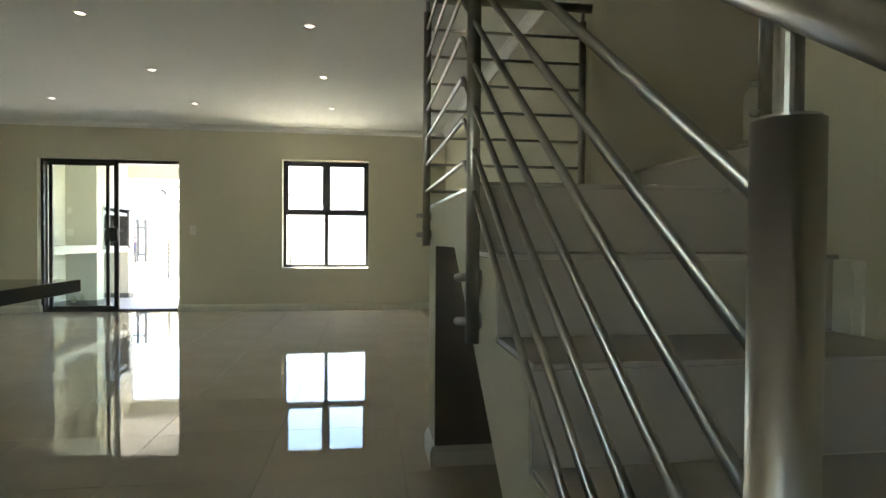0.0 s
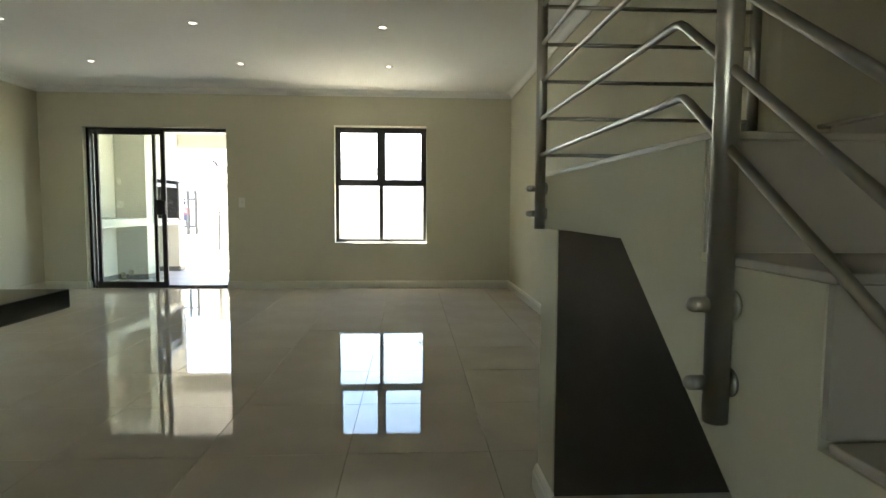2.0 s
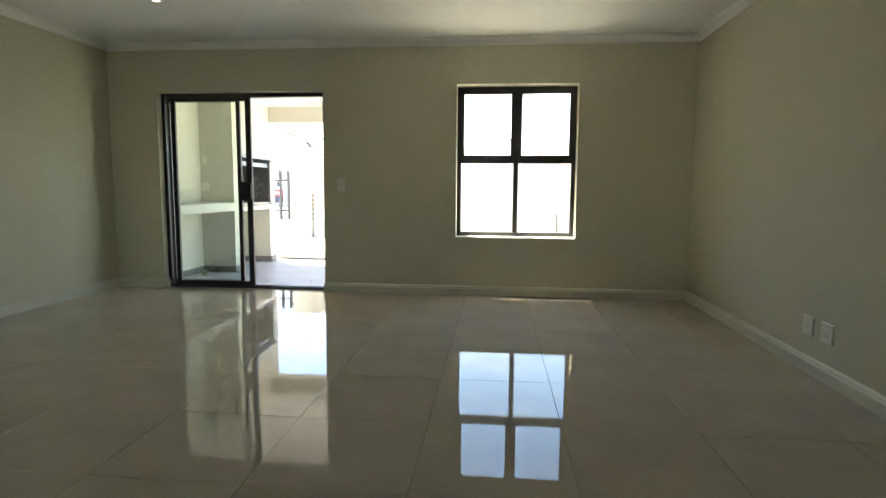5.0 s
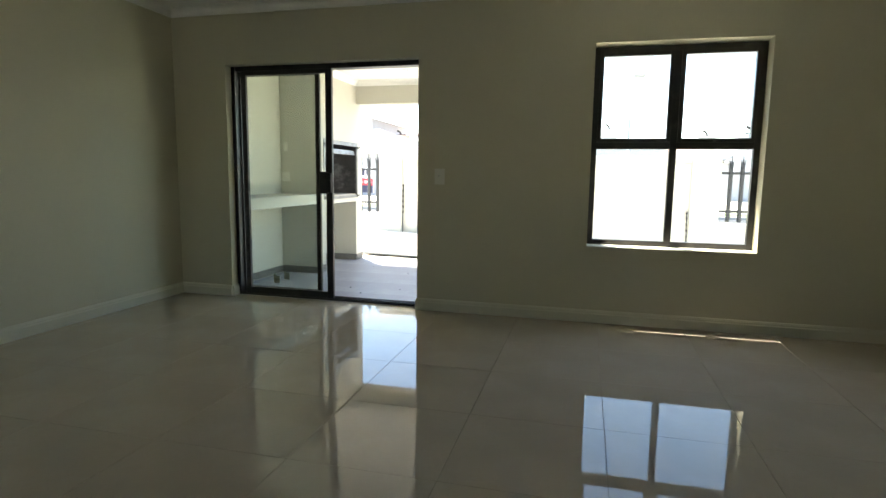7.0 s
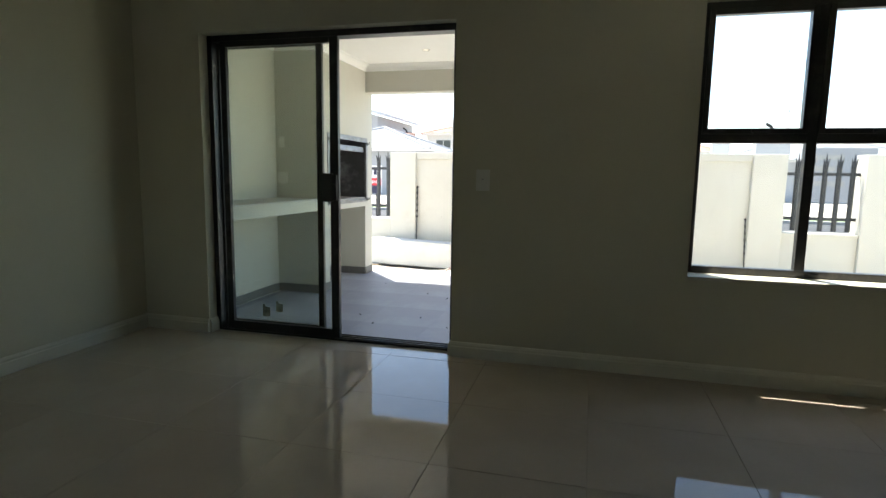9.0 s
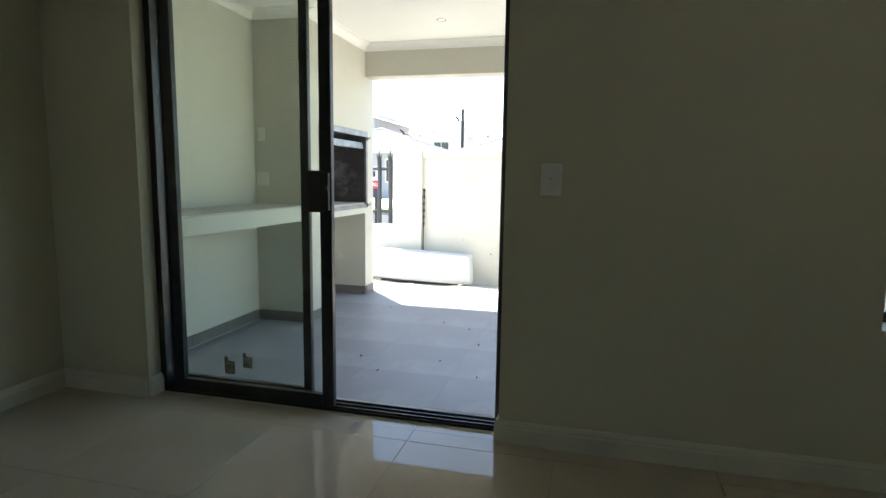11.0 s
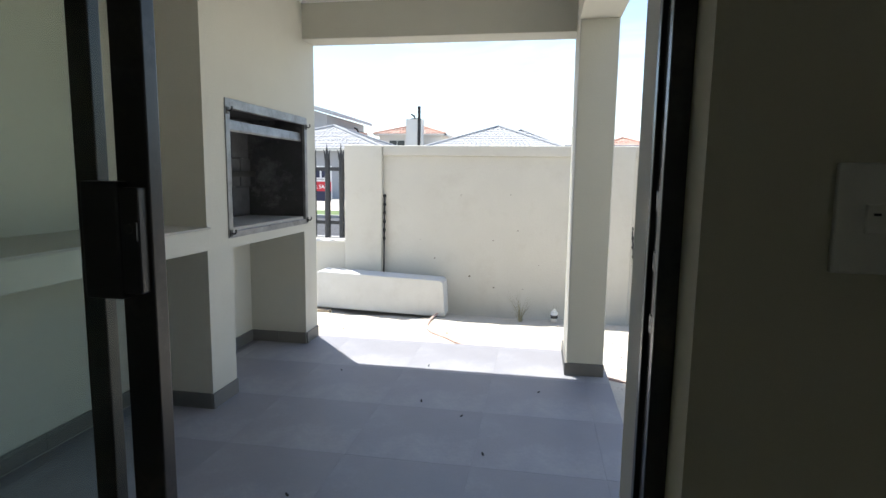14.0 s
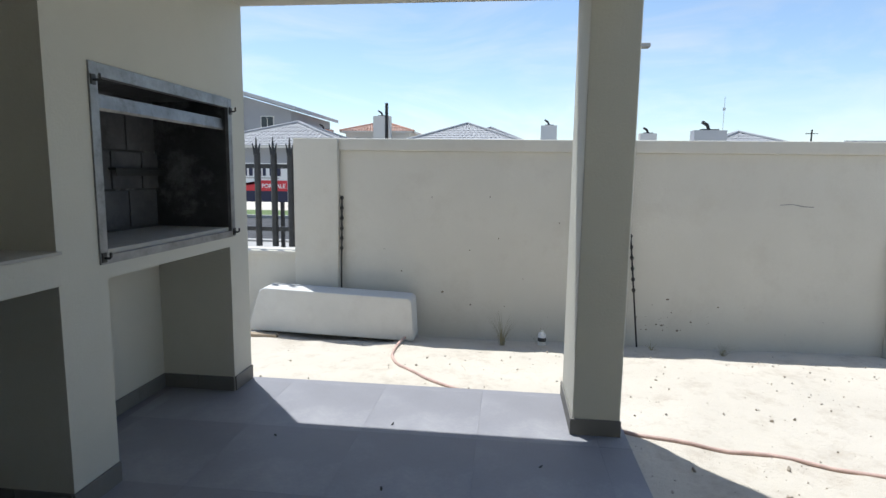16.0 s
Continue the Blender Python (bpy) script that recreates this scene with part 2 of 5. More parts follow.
ASPHALT = shader("asphalt", (0.055, 0.055, 0.057), 0.9, noise_scale=2, amount=0.2, bump=0.4, bump_scale=80)
KERB = shader("kerb_concrete", (0.36, 0.35, 0.33), 0.9, noise_scale=3, amount=0.1, bump=0.2)
ROOF_GREY = shader("grey_concrete_roof_tile", (0.33, 0.335, 0.345), 0.75, noise_scale=1.2, amount=0.15, bump=0.1, bump_scale=20, wear=(0.30, 0.30, 0.30), wear_scale=0.8, wear_amount=0.3)
ROOF_RED = shader("terracotta_roof_tile", (0.50, 0.30, 0.23), 0.8, noise_scale=1.2, amount=0.2, bump=0.1, bump_scale=20, wear=(0.5, 0.33, 0.24), wear_scale=0.8, wear_amount=0.4)
HOUSE_WHITE = shader("white_house_plaster", (0.62, 0.61, 0.58), 0.9, noise_scale=0.6, amount=0.04, bump=0.1)
HOUSE_GREY = shader("grey_house_plaster", (0.30, 0.31, 0.33), 0.9, noise_scale=0.6, amount=0.06, bump=0.1)
HOUSE_PALE = shader("pale_grey_house_plaster", (0.42, 0.43, 0.45), 0.9, noise_scale=0.6, amount=0.06, bump=0.1)
DARK_GLASS = shader("far_window_glass", (0.03, 0.035, 0.04), 0.08, noise_scale=2, amount=0.2, bump=0.0)
SIGN_WHITE = shader("sign_white", (0.75, 0.75, 0.74), 0.5, noise_scale=2, amount=0.02, bump=0.0)
SIGN_RED = shader("sign_red", (0.55, 0.03, 0.04), 0.5, noise_scale=2, amount=0.03, bump=0.0)
SIGN_NAVY = shader("sign_navy", (0.012, 0.016, 0.05), 0.5, noise_scale=2, amount=0.03, bump=0.0)
WOOD = shader("weathered_timber", (0.34, 0.27, 0.19), 0.85, noise_scale=5, amount=0.2, bump=0.25, stretch=(0.2, 1, 1))
LAMP_GLOW = lamp_shader("downlight_lens", (1.0, 0.93, 0.80), 0.5)
CHROME = shader("satin_downlight_ring", (0.45, 0.42, 0.36), 0.35, metal=0.8, noise_scale=10, bump=0.0)
STICKER = shader("torn_sticker", (0.34, 0.38, 0.26), 0.7, noise_scale=40, amount=0.5, bump=0.1, wear=(0.65, 0.65, 0.6), wear_scale=40, wear_amount=0.8)
ORANGE = shader("orange_panel", (0.45, 0.13, 0.05), 0.6, noise_scale=2, bump=0.0)

# ---- the plan ----
X_LEFT, X_RIGHT, Y_FAR, Y_BACK = -4.79, 1.30, 8.25, -3.2
Y_OUT = 8.50
CEIL = 2.60
PATIO_Z, YARD_Z = -0.135, -0.285
PATIO_X, PATIO_Y = -2.145, 11.81
DOOR_X0, DOOR_X1, DOOR_TOP = -4.25, -2.438, 2.100
WIN_X0, WIN_X1, WIN_Z0, WIN_Z1 = -1.045, 0.172, 0.595, 2.155
STAIR_X, SPINE_X, WELL_X = 0.457, 1.37, 2.40
LAND_Y0, LAND_Y1, LAND_Z = 1.62, 2.78, 1.207
RISE, GOING = 0.2012, 0.287

# ---- walls, floors and ceilings ----
b = mesh()
for x0, x1, z0, z1 in ((X_LEFT - 0.25, DOOR_X0, -0.3, 2.9), (DOOR_X0, DOOR_X1, DOOR_TOP, 2.9), (DOOR_X1, WIN_X0, -0.3, 2.9),
                       (WIN_X0, WIN_X1, -0.3, WIN_Z0), (WIN_X0, WIN_X1, WIN_Z1, 2.9), (WIN_X1, 2.7, -0.3, 2.9)):
    box(b, (x0, Y_FAR, z0), (x1, Y_OUT, z1))
bmesh.ops.remove_doubles(b, verts=b.verts, dist=0.0005)
solo("wall_north", b, WALL, "pale greenish cream painted wall with a window and sliding door", "wall", "structure")

b = mesh()
box(b, (X_LEFT - 0.25, Y_BACK, -0.3), (X_LEFT, Y_FAR, 2.9))
solo("wall_west", b, WALL, "plain pale greenish cream painted living room wall", "wall", "structure")

# The right wall ends in a rounded corner, where the stairwell opens behind it.
b = mesh()
outline = [(X_RIGHT, Y_FAR), (X_RIGHT, 2.93)]
for k in range(1, 7):
    a = math.pi / 2 * k / 6
    outline.append((X_RIGHT + 0.09 * (1 - math.cos(a)), 2.93 - 0.09 * math.sin(a)))
outline += [(2.7, 2.84), (2.7, 3.1), (1.55, 3.1), (1.55, Y_FAR)]
prism(b, outline, "z", -0.3, 5.2)
solo("wall_east", b, WALL, "pale cream painted wall ending in a rounded plaster corner", "wall", "structure")

b = mesh()
box(b, (WELL_X, Y_BACK, -0.3), (WELL_X + 0.25, 2.84, 5.2))
solo("wall_stairwell", b, WALL, "plain painted stairwell wall in shade", "wall", "structure")

# The room goes on behind the walker, unseen; its south openings are added for light.
b = mesh()
for x0, x1, z0, z1 in ((X_LEFT - 0.25, -4.6, -0.3, 2.9), (-4.6, -2.4, 2.1, 2.9), (-4.6, -2.4, -0.3, 1.0), (-2.4, 0.42, -0.3, 5.2), (0.42, 0.56, 2.3, 5.2), (0.42, 0.56, -0.3, 0.5), (0.56, 2.7, -0.3, 5.2)):
    box(b, (x0, Y_BACK - 0.25, z0), (x1, Y_BACK, z1))
solo("wall_south", b, WALL, "plain painted wall, out of view, with window openings added for light", "wall", "structure")

b = mesh()
box(b, (X_LEFT, Y_BACK, CEIL), (STAIR_X, Y_FAR, CEIL + 0.25))
box(b, (STAIR_X, 2.84, CEIL), (X_RIGHT, Y_FAR, CEIL + 0.25))
solo("ceiling", b, CEILING, "smooth white painted ceiling with recessed downlights", "ceiling", "structure")
b = mesh()
box(b, (STAIR_X - 0.2, Y_BACK, 5.2), (2.7, 3.1, 5.35))
solo("ceiling_stairwell", b, CEILING, "white painted ceiling high over the stairwell", "ceiling", "structure")
b = mesh()
box(b, (STAIR_X - 0.2, Y_BACK, CEIL + 0.25), (STAIR_X, 3.1, 5.2))
box(b, (STAIR_X, 2.86, CEIL + 0.25), (X_RIGHT, 3.1, 5.2))
solo("wall_upper", b, WALL, "plain painted upper walls of the stairwell", "wall", "structure")


def cove(name, a, c, inward, z, size, material):
    """A quarter-round cornice from a to c in plan under a ceiling at z; inward points into the room."""
    bm = mesh()
    a, c, n = Vector((*a, 0)), Vector((*c, 0)), Vector((*inward, 0))
    line = [(0.0, -size * 1.25), (0.012, -size * 1.25)]
    for k in range(6):
        t = math.pi / 2 * k / 5
        line.append((0.012 + size * (1 - math.cos(t)), -size * 1.15 + size * 1.0 * math.sin(t)))
    line += [(size + 0.02, -size * 0.1), (size + 0.02, 0.0), (0.0, 0.0)]
    ends = []
    for p in (a, c):
        ends.append([bm.verts.new(p + n * u + Vector((0, 0, z + v))) for u, v in line])
    count = len(line)
    for i in range(count):
        bm.faces.new((ends[0][i], ends[0][(i + 1) % count], ends[1][(i + 1) % count], ends[1][i]))
    bm.faces.new(ends[0][::-1])
    bm.faces.new(ends[1])
    return solo(name, bm, material, "white painted cove cornice under the ceiling", "cornice", "structure")


cove("cornice", (X_LEFT, Y_FAR), (X_RIGHT, Y_FAR), (0, -1), CEIL, 0.055, CEILING)
cove("cornice", (X_LEFT, Y_BACK), (X_LEFT, Y_FAR), (1, 0), CEIL, 0.055, CEILING)
cove("cornice", (X_RIGHT, 2.95), (X_RIGHT, Y_FAR), (-1, 0), CEIL, 0.055, CEILING)


def skirting(a, c, inward, z=0.0, height=0.10, depth=0.020):
    """A moulded skirting board from a to c in plan."""
    bm = mesh()
    a, c, n = Vector((*a, 0)), Vector((*c, 0)), Vector((*inward, 0))
    line = [(0, 0), (depth, 0), (depth, height * 0.68), (depth * 0.75, height * 0.76), (depth * 0.75, height * 0.84), (depth * 0.4, height * 0.97), (0, height)]
    ends = [[bm.verts.new(p + n * u + Vector((0, 0, z + v))) for u, v in line] for p in (a, c)]
    for i in range(len(line)):
        j = (i + 1) % len(line)
        bm.faces.new((ends[0][i], ends[0][j], ends[1][j], ends[1][i]))
    bm.faces.new(ends[0][::-1])
    bm.faces.new(ends[1])
    return solo("baseboard", bm, TRIM, "cream painted moulded skirting board", "skirting board", "structure")


skirting((X_LEFT, Y_FAR), (DOOR_X0, Y_FAR), (0, -1))
skirting((DOOR_X0, Y_FAR), (DOOR_X0, Y_FAR + 0.085), (1, 0))
skirting((DOOR_X1, Y_FAR), (X_RIGHT, Y_FAR), (0, -1))
skirting((DOOR_X1, Y_FAR), (DOOR_X1, Y_FAR + 0.085), (-1, 0))
skirting((X_LEFT, Y_BACK), (X_LEFT, Y_FAR), (1, 0))
skirting((X_RIGHT, 2.78), (X_RIGHT, Y_FAR), (-1, 0))

b = mesh()
box(b, (X_LEFT, Y_BACK, -0.30), (WELL_X, Y_FAR, -0.010))
box(b, (DOOR_X0, Y_FAR, -0.30), (DOOR_X1, 8.32, -0.010))
floor = solo("floor", b, GROUT, "floor of polished cream porcelain tiles with dark joints", "floor", "structure")
b = mesh()
box(b, (DOOR_X0, 8.32, -0.30), (DOOR_X1, Y_OUT, 0.0))
solo("threshold", b, PLASTER, "plastered door threshold", "threshold", "structure")

# ---- patio shell ----
b = mesh()
box(b, (X_LEFT - 0.25, Y_OUT, -0.3), (-4.90, 10.285, 2.9))
solo("wall_patio", b, PLASTER, "off-white plastered patio side wall", "wall", "structure")
b = mesh()
box(b, (-2.398, Y_OUT, -0.3), (-2.175, 8.98, 2.172))
solo("wall_nib", b, PLASTER, "short off-white plastered wall end beside the door", "wall", "structure")
b = mesh()
box(b, (-4.90, 11.585, 2.172), (-2.178, 11.81, 2.9), 0.006)
box(b, (-2.425, Y_OUT, 2.172), (-2.178, 11.585, 2.9))
solo("patio_beam", b, PLASTER, "off-white plastered beam round the covered patio", "beam", "structure")
b = mesh()
box(b, (-4.90, Y_OUT, 2.50), (-2.425, 11.585, 2.62))
solo("ceiling_patio", b, CEILING, "white painted patio ceiling", "ceiling", "structure")
b = mesh()
box(b, (X_LEFT - 0.3, Y_OUT + 0.003, 2.9), (-2.05, 11.91, 3.05))
solo("roof_patio", b, PLASTER, "flat plastered roof slab over the patio", "roof", "structure")
b = mesh()
box(b, (X_LEFT - 0.3, Y_BACK - 0.3, 2.905), (STAIR_X - 0.2, Y_OUT, 3.05))
box(b, (STAIR_X - 0.2, 3.105, 2.905), (2.8, Y_OUT, 3.05))
# eave out of view, its depth set to thin the sun strip indoors
box(b, (-2.0, Y_OUT, 2.62), (2.8, 8.757, 2.78))
solo("roof_house", b, PLASTER, "flat roof slab over the living room with an unseen sun-trimming eave", "roof", "structure")
cove("cornice_patio", (-4.405, 11.585), (-2.425, 11.585), (0, -1), 2.50, 0.06, CEILING)
cove("cornice_patio", (-4.90, Y_OUT), (-4.90, 10.285), (1, 0), 2.50, 0.06, CEILING)
cove("cornice_patio", (-4.90, 10.285), (-4.405, 10.285), (0, -1), 2.50, 0.06, CEILING)
cove("cornice_patio", (-4.405, 10.285), (-4.405, 11.585), (1, 0), 2.50, 0.06, CEILING)
cove("cornice_patio", (-2.425, Y_OUT), (-2.425, 11.585), (-1, 0), 2.50, 0.06, CEILING)

b = mesh()
box(b, (-4.90, Y_OUT, -0.45), (PATIO_X, PATIO_Y, PATIO_Z - 0.008))
patio_floor = solo("floor_patio", b, DARK_GROUT, "covered patio floor of matt grey tiles", "floor", "structure")

b = mesh()
box(b, (-2.42, 11.27, -0.3), (-2.18, 11.807, 2.172), 0.006)
column = solo("patio_column", b, PLASTER, "square off-white plastered patio column with grey tile skirting", "column", "structure")
for a, c in (((-2.432, 11.258), (-2.176, 11.27)), ((-2.432, 11.27), (-2.42, 11.807))):
    b = mesh()
    box(b, (*a, PATIO_Z), (*c, PATIO_Z + 0.085), 0.002)
    part("skirting_tile", b, SLATE_SKIRT, column, "grey skirting tile")

# ---- stairs ----
stairs = thing("staircase", (0.8, 1.2, 0), "cast concrete staircase with tiled steps, landing and open space beneath", "staircase", kind="structure")
b = mesh()
for k in range(1, 6):
    y0, y1, top = LAND_Y0 - GOING * k, LAND_Y0 - GOING * (k - 1), LAND_Z - RISE * k - 0.014
    under = [max(0.0, 1.01 - 0.76 * (1.987 - y)) for y in (y0, y1)]
    prism(b, [(y0, under[0]), (y0, top), (y1, top), (y1, under[1])], "x", STAIR_X, SPINE_X)
prism(b, [(LAND_Y0, 1.01 - 0.76 * (1.987 - LAND_Y0)), (LAND_Y0, LAND_Z - 0.014), (1.987, LAND_Z - 0.014), (1.987, 1.01)], "x", STAIR_X, SPINE_X)
box(b, (STAIR_X, 1.987, 1.01), (SPINE_X, LAND_Y1, LAND_Z - 0.014))
part("flight", b, WALL, stairs, "painted plaster flight with a sloping underside")
b = mesh()
box(b, (SPINE_X, 1.63, 1.01), (1.57, LAND_Y1, LAND_Z - 0.014))
box(b, (SPINE_X, LAND_Y1, 1.01), (WELL_X, 2.84, LAND_Z - 0.014))
part("landing", b, WALL, stairs)
b = mesh()
box(b, (STAIR_X, 2.55, 0.0), (X_RIGHT, LAND_Y1, 1.01), 0.004)
part("pier", b, WALL, stairs, "painted pier under the landing")
b = mesh()
box(b, (1.57, 1.63, 1.01), (WELL_X, LAND_Y1, LAND_Z + RISE - 0.014))
part("upper_landing", b, WALL, stairs)
b = mesh()
prism(b, [(1.63, 0.0), (1.63, 1.37), (1.71, 1.37), (1.71, 1.50), (1.70, 1.525), (1.67, 1.54), (-2.6, 1.54 + 4.27 * 0.70), (-2.6, 0.0)], "x", SPINE_X, 1.49)
part("spine_wall", b, WALL, stairs, "painted wall between the two flights")
# thin sheet over the painted pier, its colour carrying the understair shade
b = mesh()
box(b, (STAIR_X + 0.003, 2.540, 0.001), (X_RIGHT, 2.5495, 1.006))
part("understair_lining", b, UNDERSTAIR_SHADE, stairs, "dark brown sheet standing in for the shade under the stairs")
for k in range(12):
    y = 1.63 - GOING * k
    z = LAND_Z + RISE * (k + 2)
    b = mesh()
    box(b, (1.49, y - GOING - 0.02, z - 0.40), (WELL_X, y, z), 0.004)
    part("upper_step", b, STEP_TILE, stairs)
for k in range(1, 6):
    y = LAND_Y0 - GOING * k
    z = LAND_Z - RISE * k
    b = mesh()
    box(b, (STAIR_X + 0.003, y - 0.012, z - 0.014), (SPINE_X, y + GOING - 0.012, z), 0.003)
    part("tread", b, STEP_TILE, stairs, "cream tiled tread")
for k in range(0, 6):
    y = LAND_Y0 - GOING * k
    z = LAND_Z - RISE * (k + 1)
    b = mesh()
    box(b, (STAIR_X + 0.003, y - 0.010, max(z, 0) + 0.001), (SPINE_X, y + 0.0, z + RISE - 0.015))
    part("riser", b, STEP_TILE, stairs, "cream tiled riser")
b = mesh()
box(b, (STAIR_X + 0.003, LAND_Y0 - 0.012, LAND_Z - 0.014), (1.558, LAND_Y1 - 0.002, LAND_Z), 0.003)
part("landing_tile", b, STEP_TILE, stairs, "cream tiled landing")
b = mesh()
box(b, (1.56, 1.635, LAND_Z + 0.001), (1.57, LAND_Y1, LAND_Z + RISE - 0.015))
part("riser", b, STEP_TILE, stairs)
b = mesh()
box(b, (1.548, 1.635, LAND_Z + RISE - 0.014), (WELL_X, 2.838, LAND_Z + RISE), 0.003)
part("tread", b, STEP_TILE, stairs, "cream tiled tread")
# stepped skirting up the spine wall
for k in range(0, 5):
    y, z = LAND_Y0 - GOING * k, LAND_Z - RISE * k
    b = mesh()
    for d, h in ((0.012, 0.085), (0.018, 0.060)):
        box(b, (SPINE_X - d, y - h - 0.01, z - RISE + 0.001), (SPINE_X, y - 0.011, z - 0.012), 0.003)
    part("stair_skirting", b, TRIM, stairs, "cream moulded stepped skirting")
skirting((STAIR_X, 2.55), (X_RIGHT, 2.55), (0, -1))
skirting((STAIR_X, 2.53), (STAIR_X, LAND_Y1), (-1, 0))

# ---- stair railing ----
railing = thing("stair_railing", (0.42, 0.36, 0.2), "brushed stainless steel stair railing with seven thin round bars", "railing")
RX = 0.434


def slope(y):
    return 0.697 * (y - 1.36)


def standoff(x, y, z, owner):
    """A side fixing: a round flange on the wall, a spacer through the post, a dome nut outside."""
    bm = mesh()
    rod(bm, (x - 0.030, y, z), (STAIR_X if x < 1 else SPINE_X, y, z), 0.008)
    rod(bm, ((STAIR_X if x < 1 else SPINE_X) - 0.006, y, z), ((STAIR_X if x < 1 else SPINE_X), y, z), 0.022)
    rod(bm, (x - 0.040, y, z), (x - 0.019, y, z), 0.012, 8)
    bmesh.ops.create_uvsphere(bm, u_segments=10, v_segments=6, radius=0.0115, matrix=Matrix.Translation((x - 0.040, y, z)))
    return part("standoff_bolt", bm, STEEL, owner, smooth=True)


def post(y, z0, z1, x=RX, name="post", radius=0.019):
    bm = mesh()
    rod(bm, (x, y, z0), (x, y, z1), radius, 24)
    return part(name, bm, STEEL, railing, smooth=True)


b = mesh()
rod(b, (RX, 0.36, 0.30), (RX, 0.36, 1.123), 0.0235, 40)
newel = part("newel_post", b, STEEL, railing, "wider polished newel post", smooth=True)
b = mesh()
rod(b, (RX, 0.36, 1.123), (RX, 0.36, 1.190), 0.0095, 20)
rod(b, (RX, 0.36, 1.122), (RX, 0.36, 1.1255), 0.0205, 40)
part("handrail_pin", b, STEEL, newel)
for z in (0.36, 0.46):
    standoff(RX, 0.36, z, newel)
p1 = post(1.52, 0.754, 1.90)
for z in (0.815, 0.935):
    standoff(RX, 1.52, z, p1)
p2 = post(2.725, 1.005, 2.13)
for z in (1.06, 1.15):
    standoff(RX, 2.725, z, p2)
p3 = post(2.725, LAND_Z, 2.13, 1.215)
b = mesh()
rod(b, (1.215, 2.725, LAND_Z), (1.215, 2.725, LAND_Z + 0.006), 0.035, 24)
part("base_flange", b, STEEL, p3, smooth=True)
for k in range(7):
    level, low = 1.27 + 0.13 * k, 1.064 + 0.1147 * k
    bend = 1.36 + (level - low) / 0.697
    b = mesh()
    tube(b, [(RX, 2.725, level), (RX, bend + 0.02, level), (RX, bend, level - 0.003), (RX, bend - 0.02, low + slope(bend - 0.02)), (RX, 0.37, low + slope(0.37))], 0.0075, 14)
    part("bar", b, STEEL, railing, smooth=True)
    b = mesh()
    rod(b, (RX, 2.725, level), (1.215, 2.725, level), 0.0068, 14)
    part("bar", b, STEEL, railing, smooth=True)
b = mesh()
tube(b, [(1.26, 2.725, 2.20), (RX + 0.03, 2.725, 2.20), (RX, 2.715, 2.20), (RX, 2.68, 2.20), (RX, 1.90, 2.20), (RX, 1.81, 2.19), (RX, 0.36, 1.212), (RX, 0.05, 1.002)], 0.0215, 24)
part("handrail", b, STEEL, railing, smooth=True)
for y, x in ((2.725, RX), (2.725, 1.215)):
    b = mesh()
    rod(b, (x, y, 2.13), (x, y, 2.19), 0.009)
    part("handrail_pin", b, STEEL, railing, smooth=True)
b = mesh()
rod(b, (RX, 1.52, 1.90), (RX, 1.52, 1.975), 0.009)
part("handrail_pin", b, STEEL, railing, smooth=True)

upper_rail = thing("upper_stair_railing", (1.325, 1.55, 1.37), "brushed stainless steel railing of the upper stair flight", "railing")
for y, z in ((1.55, 1.375), (0.45, 2.14)):
    b = mesh()
    rod(b, (1.325, y, z), (1.325, y, z + 1.15), 0.019, 20)
    up = part("post", b, STEEL, upper_rail, smooth=True)
    for dz in (0.045, 0.135):
        standoff(1.325, y, z + dz, up)
for k in range(4):
    b = mesh()
    tube(b, [(1.325, 1.56, 1.86 + 0.14 * k), (1.325, -1.5, 1.86 + 0.14 * k + 3.06 * 0.70)], 0.0095)
    part("bar", b, STEEL, upper_rail, smooth=True)
b = mesh()
tube(b, [(1.325, 1.66, 2.46), (1.325, -1.5, 2.46 + 3.16 * 0.70)], 0.0215, 20)
part("handrail", b, STEEL, upper_rail, smooth=True)

b = mesh()
box(b, (1.17, 1.80, LAND_Z), (1.27, 1.835, LAND_Z + 0.016), 0.002)
solo("plaster_offcut", b, PLASTIC, "small white plaster offcut lying on the landing", "offcut")
b = mesh()
box(b, (1.12, 1.84, LAND_Z), (1.145, 1.865, LAND_Z + 0.028), 0.002)
solo("plaster_offcut", b, PLASTIC, "tiny white plaster block lying on the landing", "offcut")

# ---- kitchen island ----
island = thing("kitchen_island", (-1.7, 0.6, 0), "kitchen island with an overhanging black granite top", "kitchen island")
b = mesh()
box(b, (-2.30, -0.9, 0.865), (-0.745, 1.915, 0.905), 0.004)
part("worktop", b, GRANITE, island, "polished black granite worktop")
b = mesh()
box(b, (-2.25, -0.85, 0.0), (-1.75, 1.20, 0.865), 0.003)
part("base", b, CARCASS, island)

# ---- window ----
window = thing("window_1", (-0.46, 8.36, WIN_Z0), "two-by-two black aluminium window with clear panes", "window", kind="structure")
FX0, FX1, FZ0, FZ1, FY0, FY1 = WIN_X0, WIN_X1, WIN_Z0 + 0.018, WIN_Z1 - 0.006, 8.385, 8.435
MID_X, MID_Z = -0.436, 1.398
b = mesh()
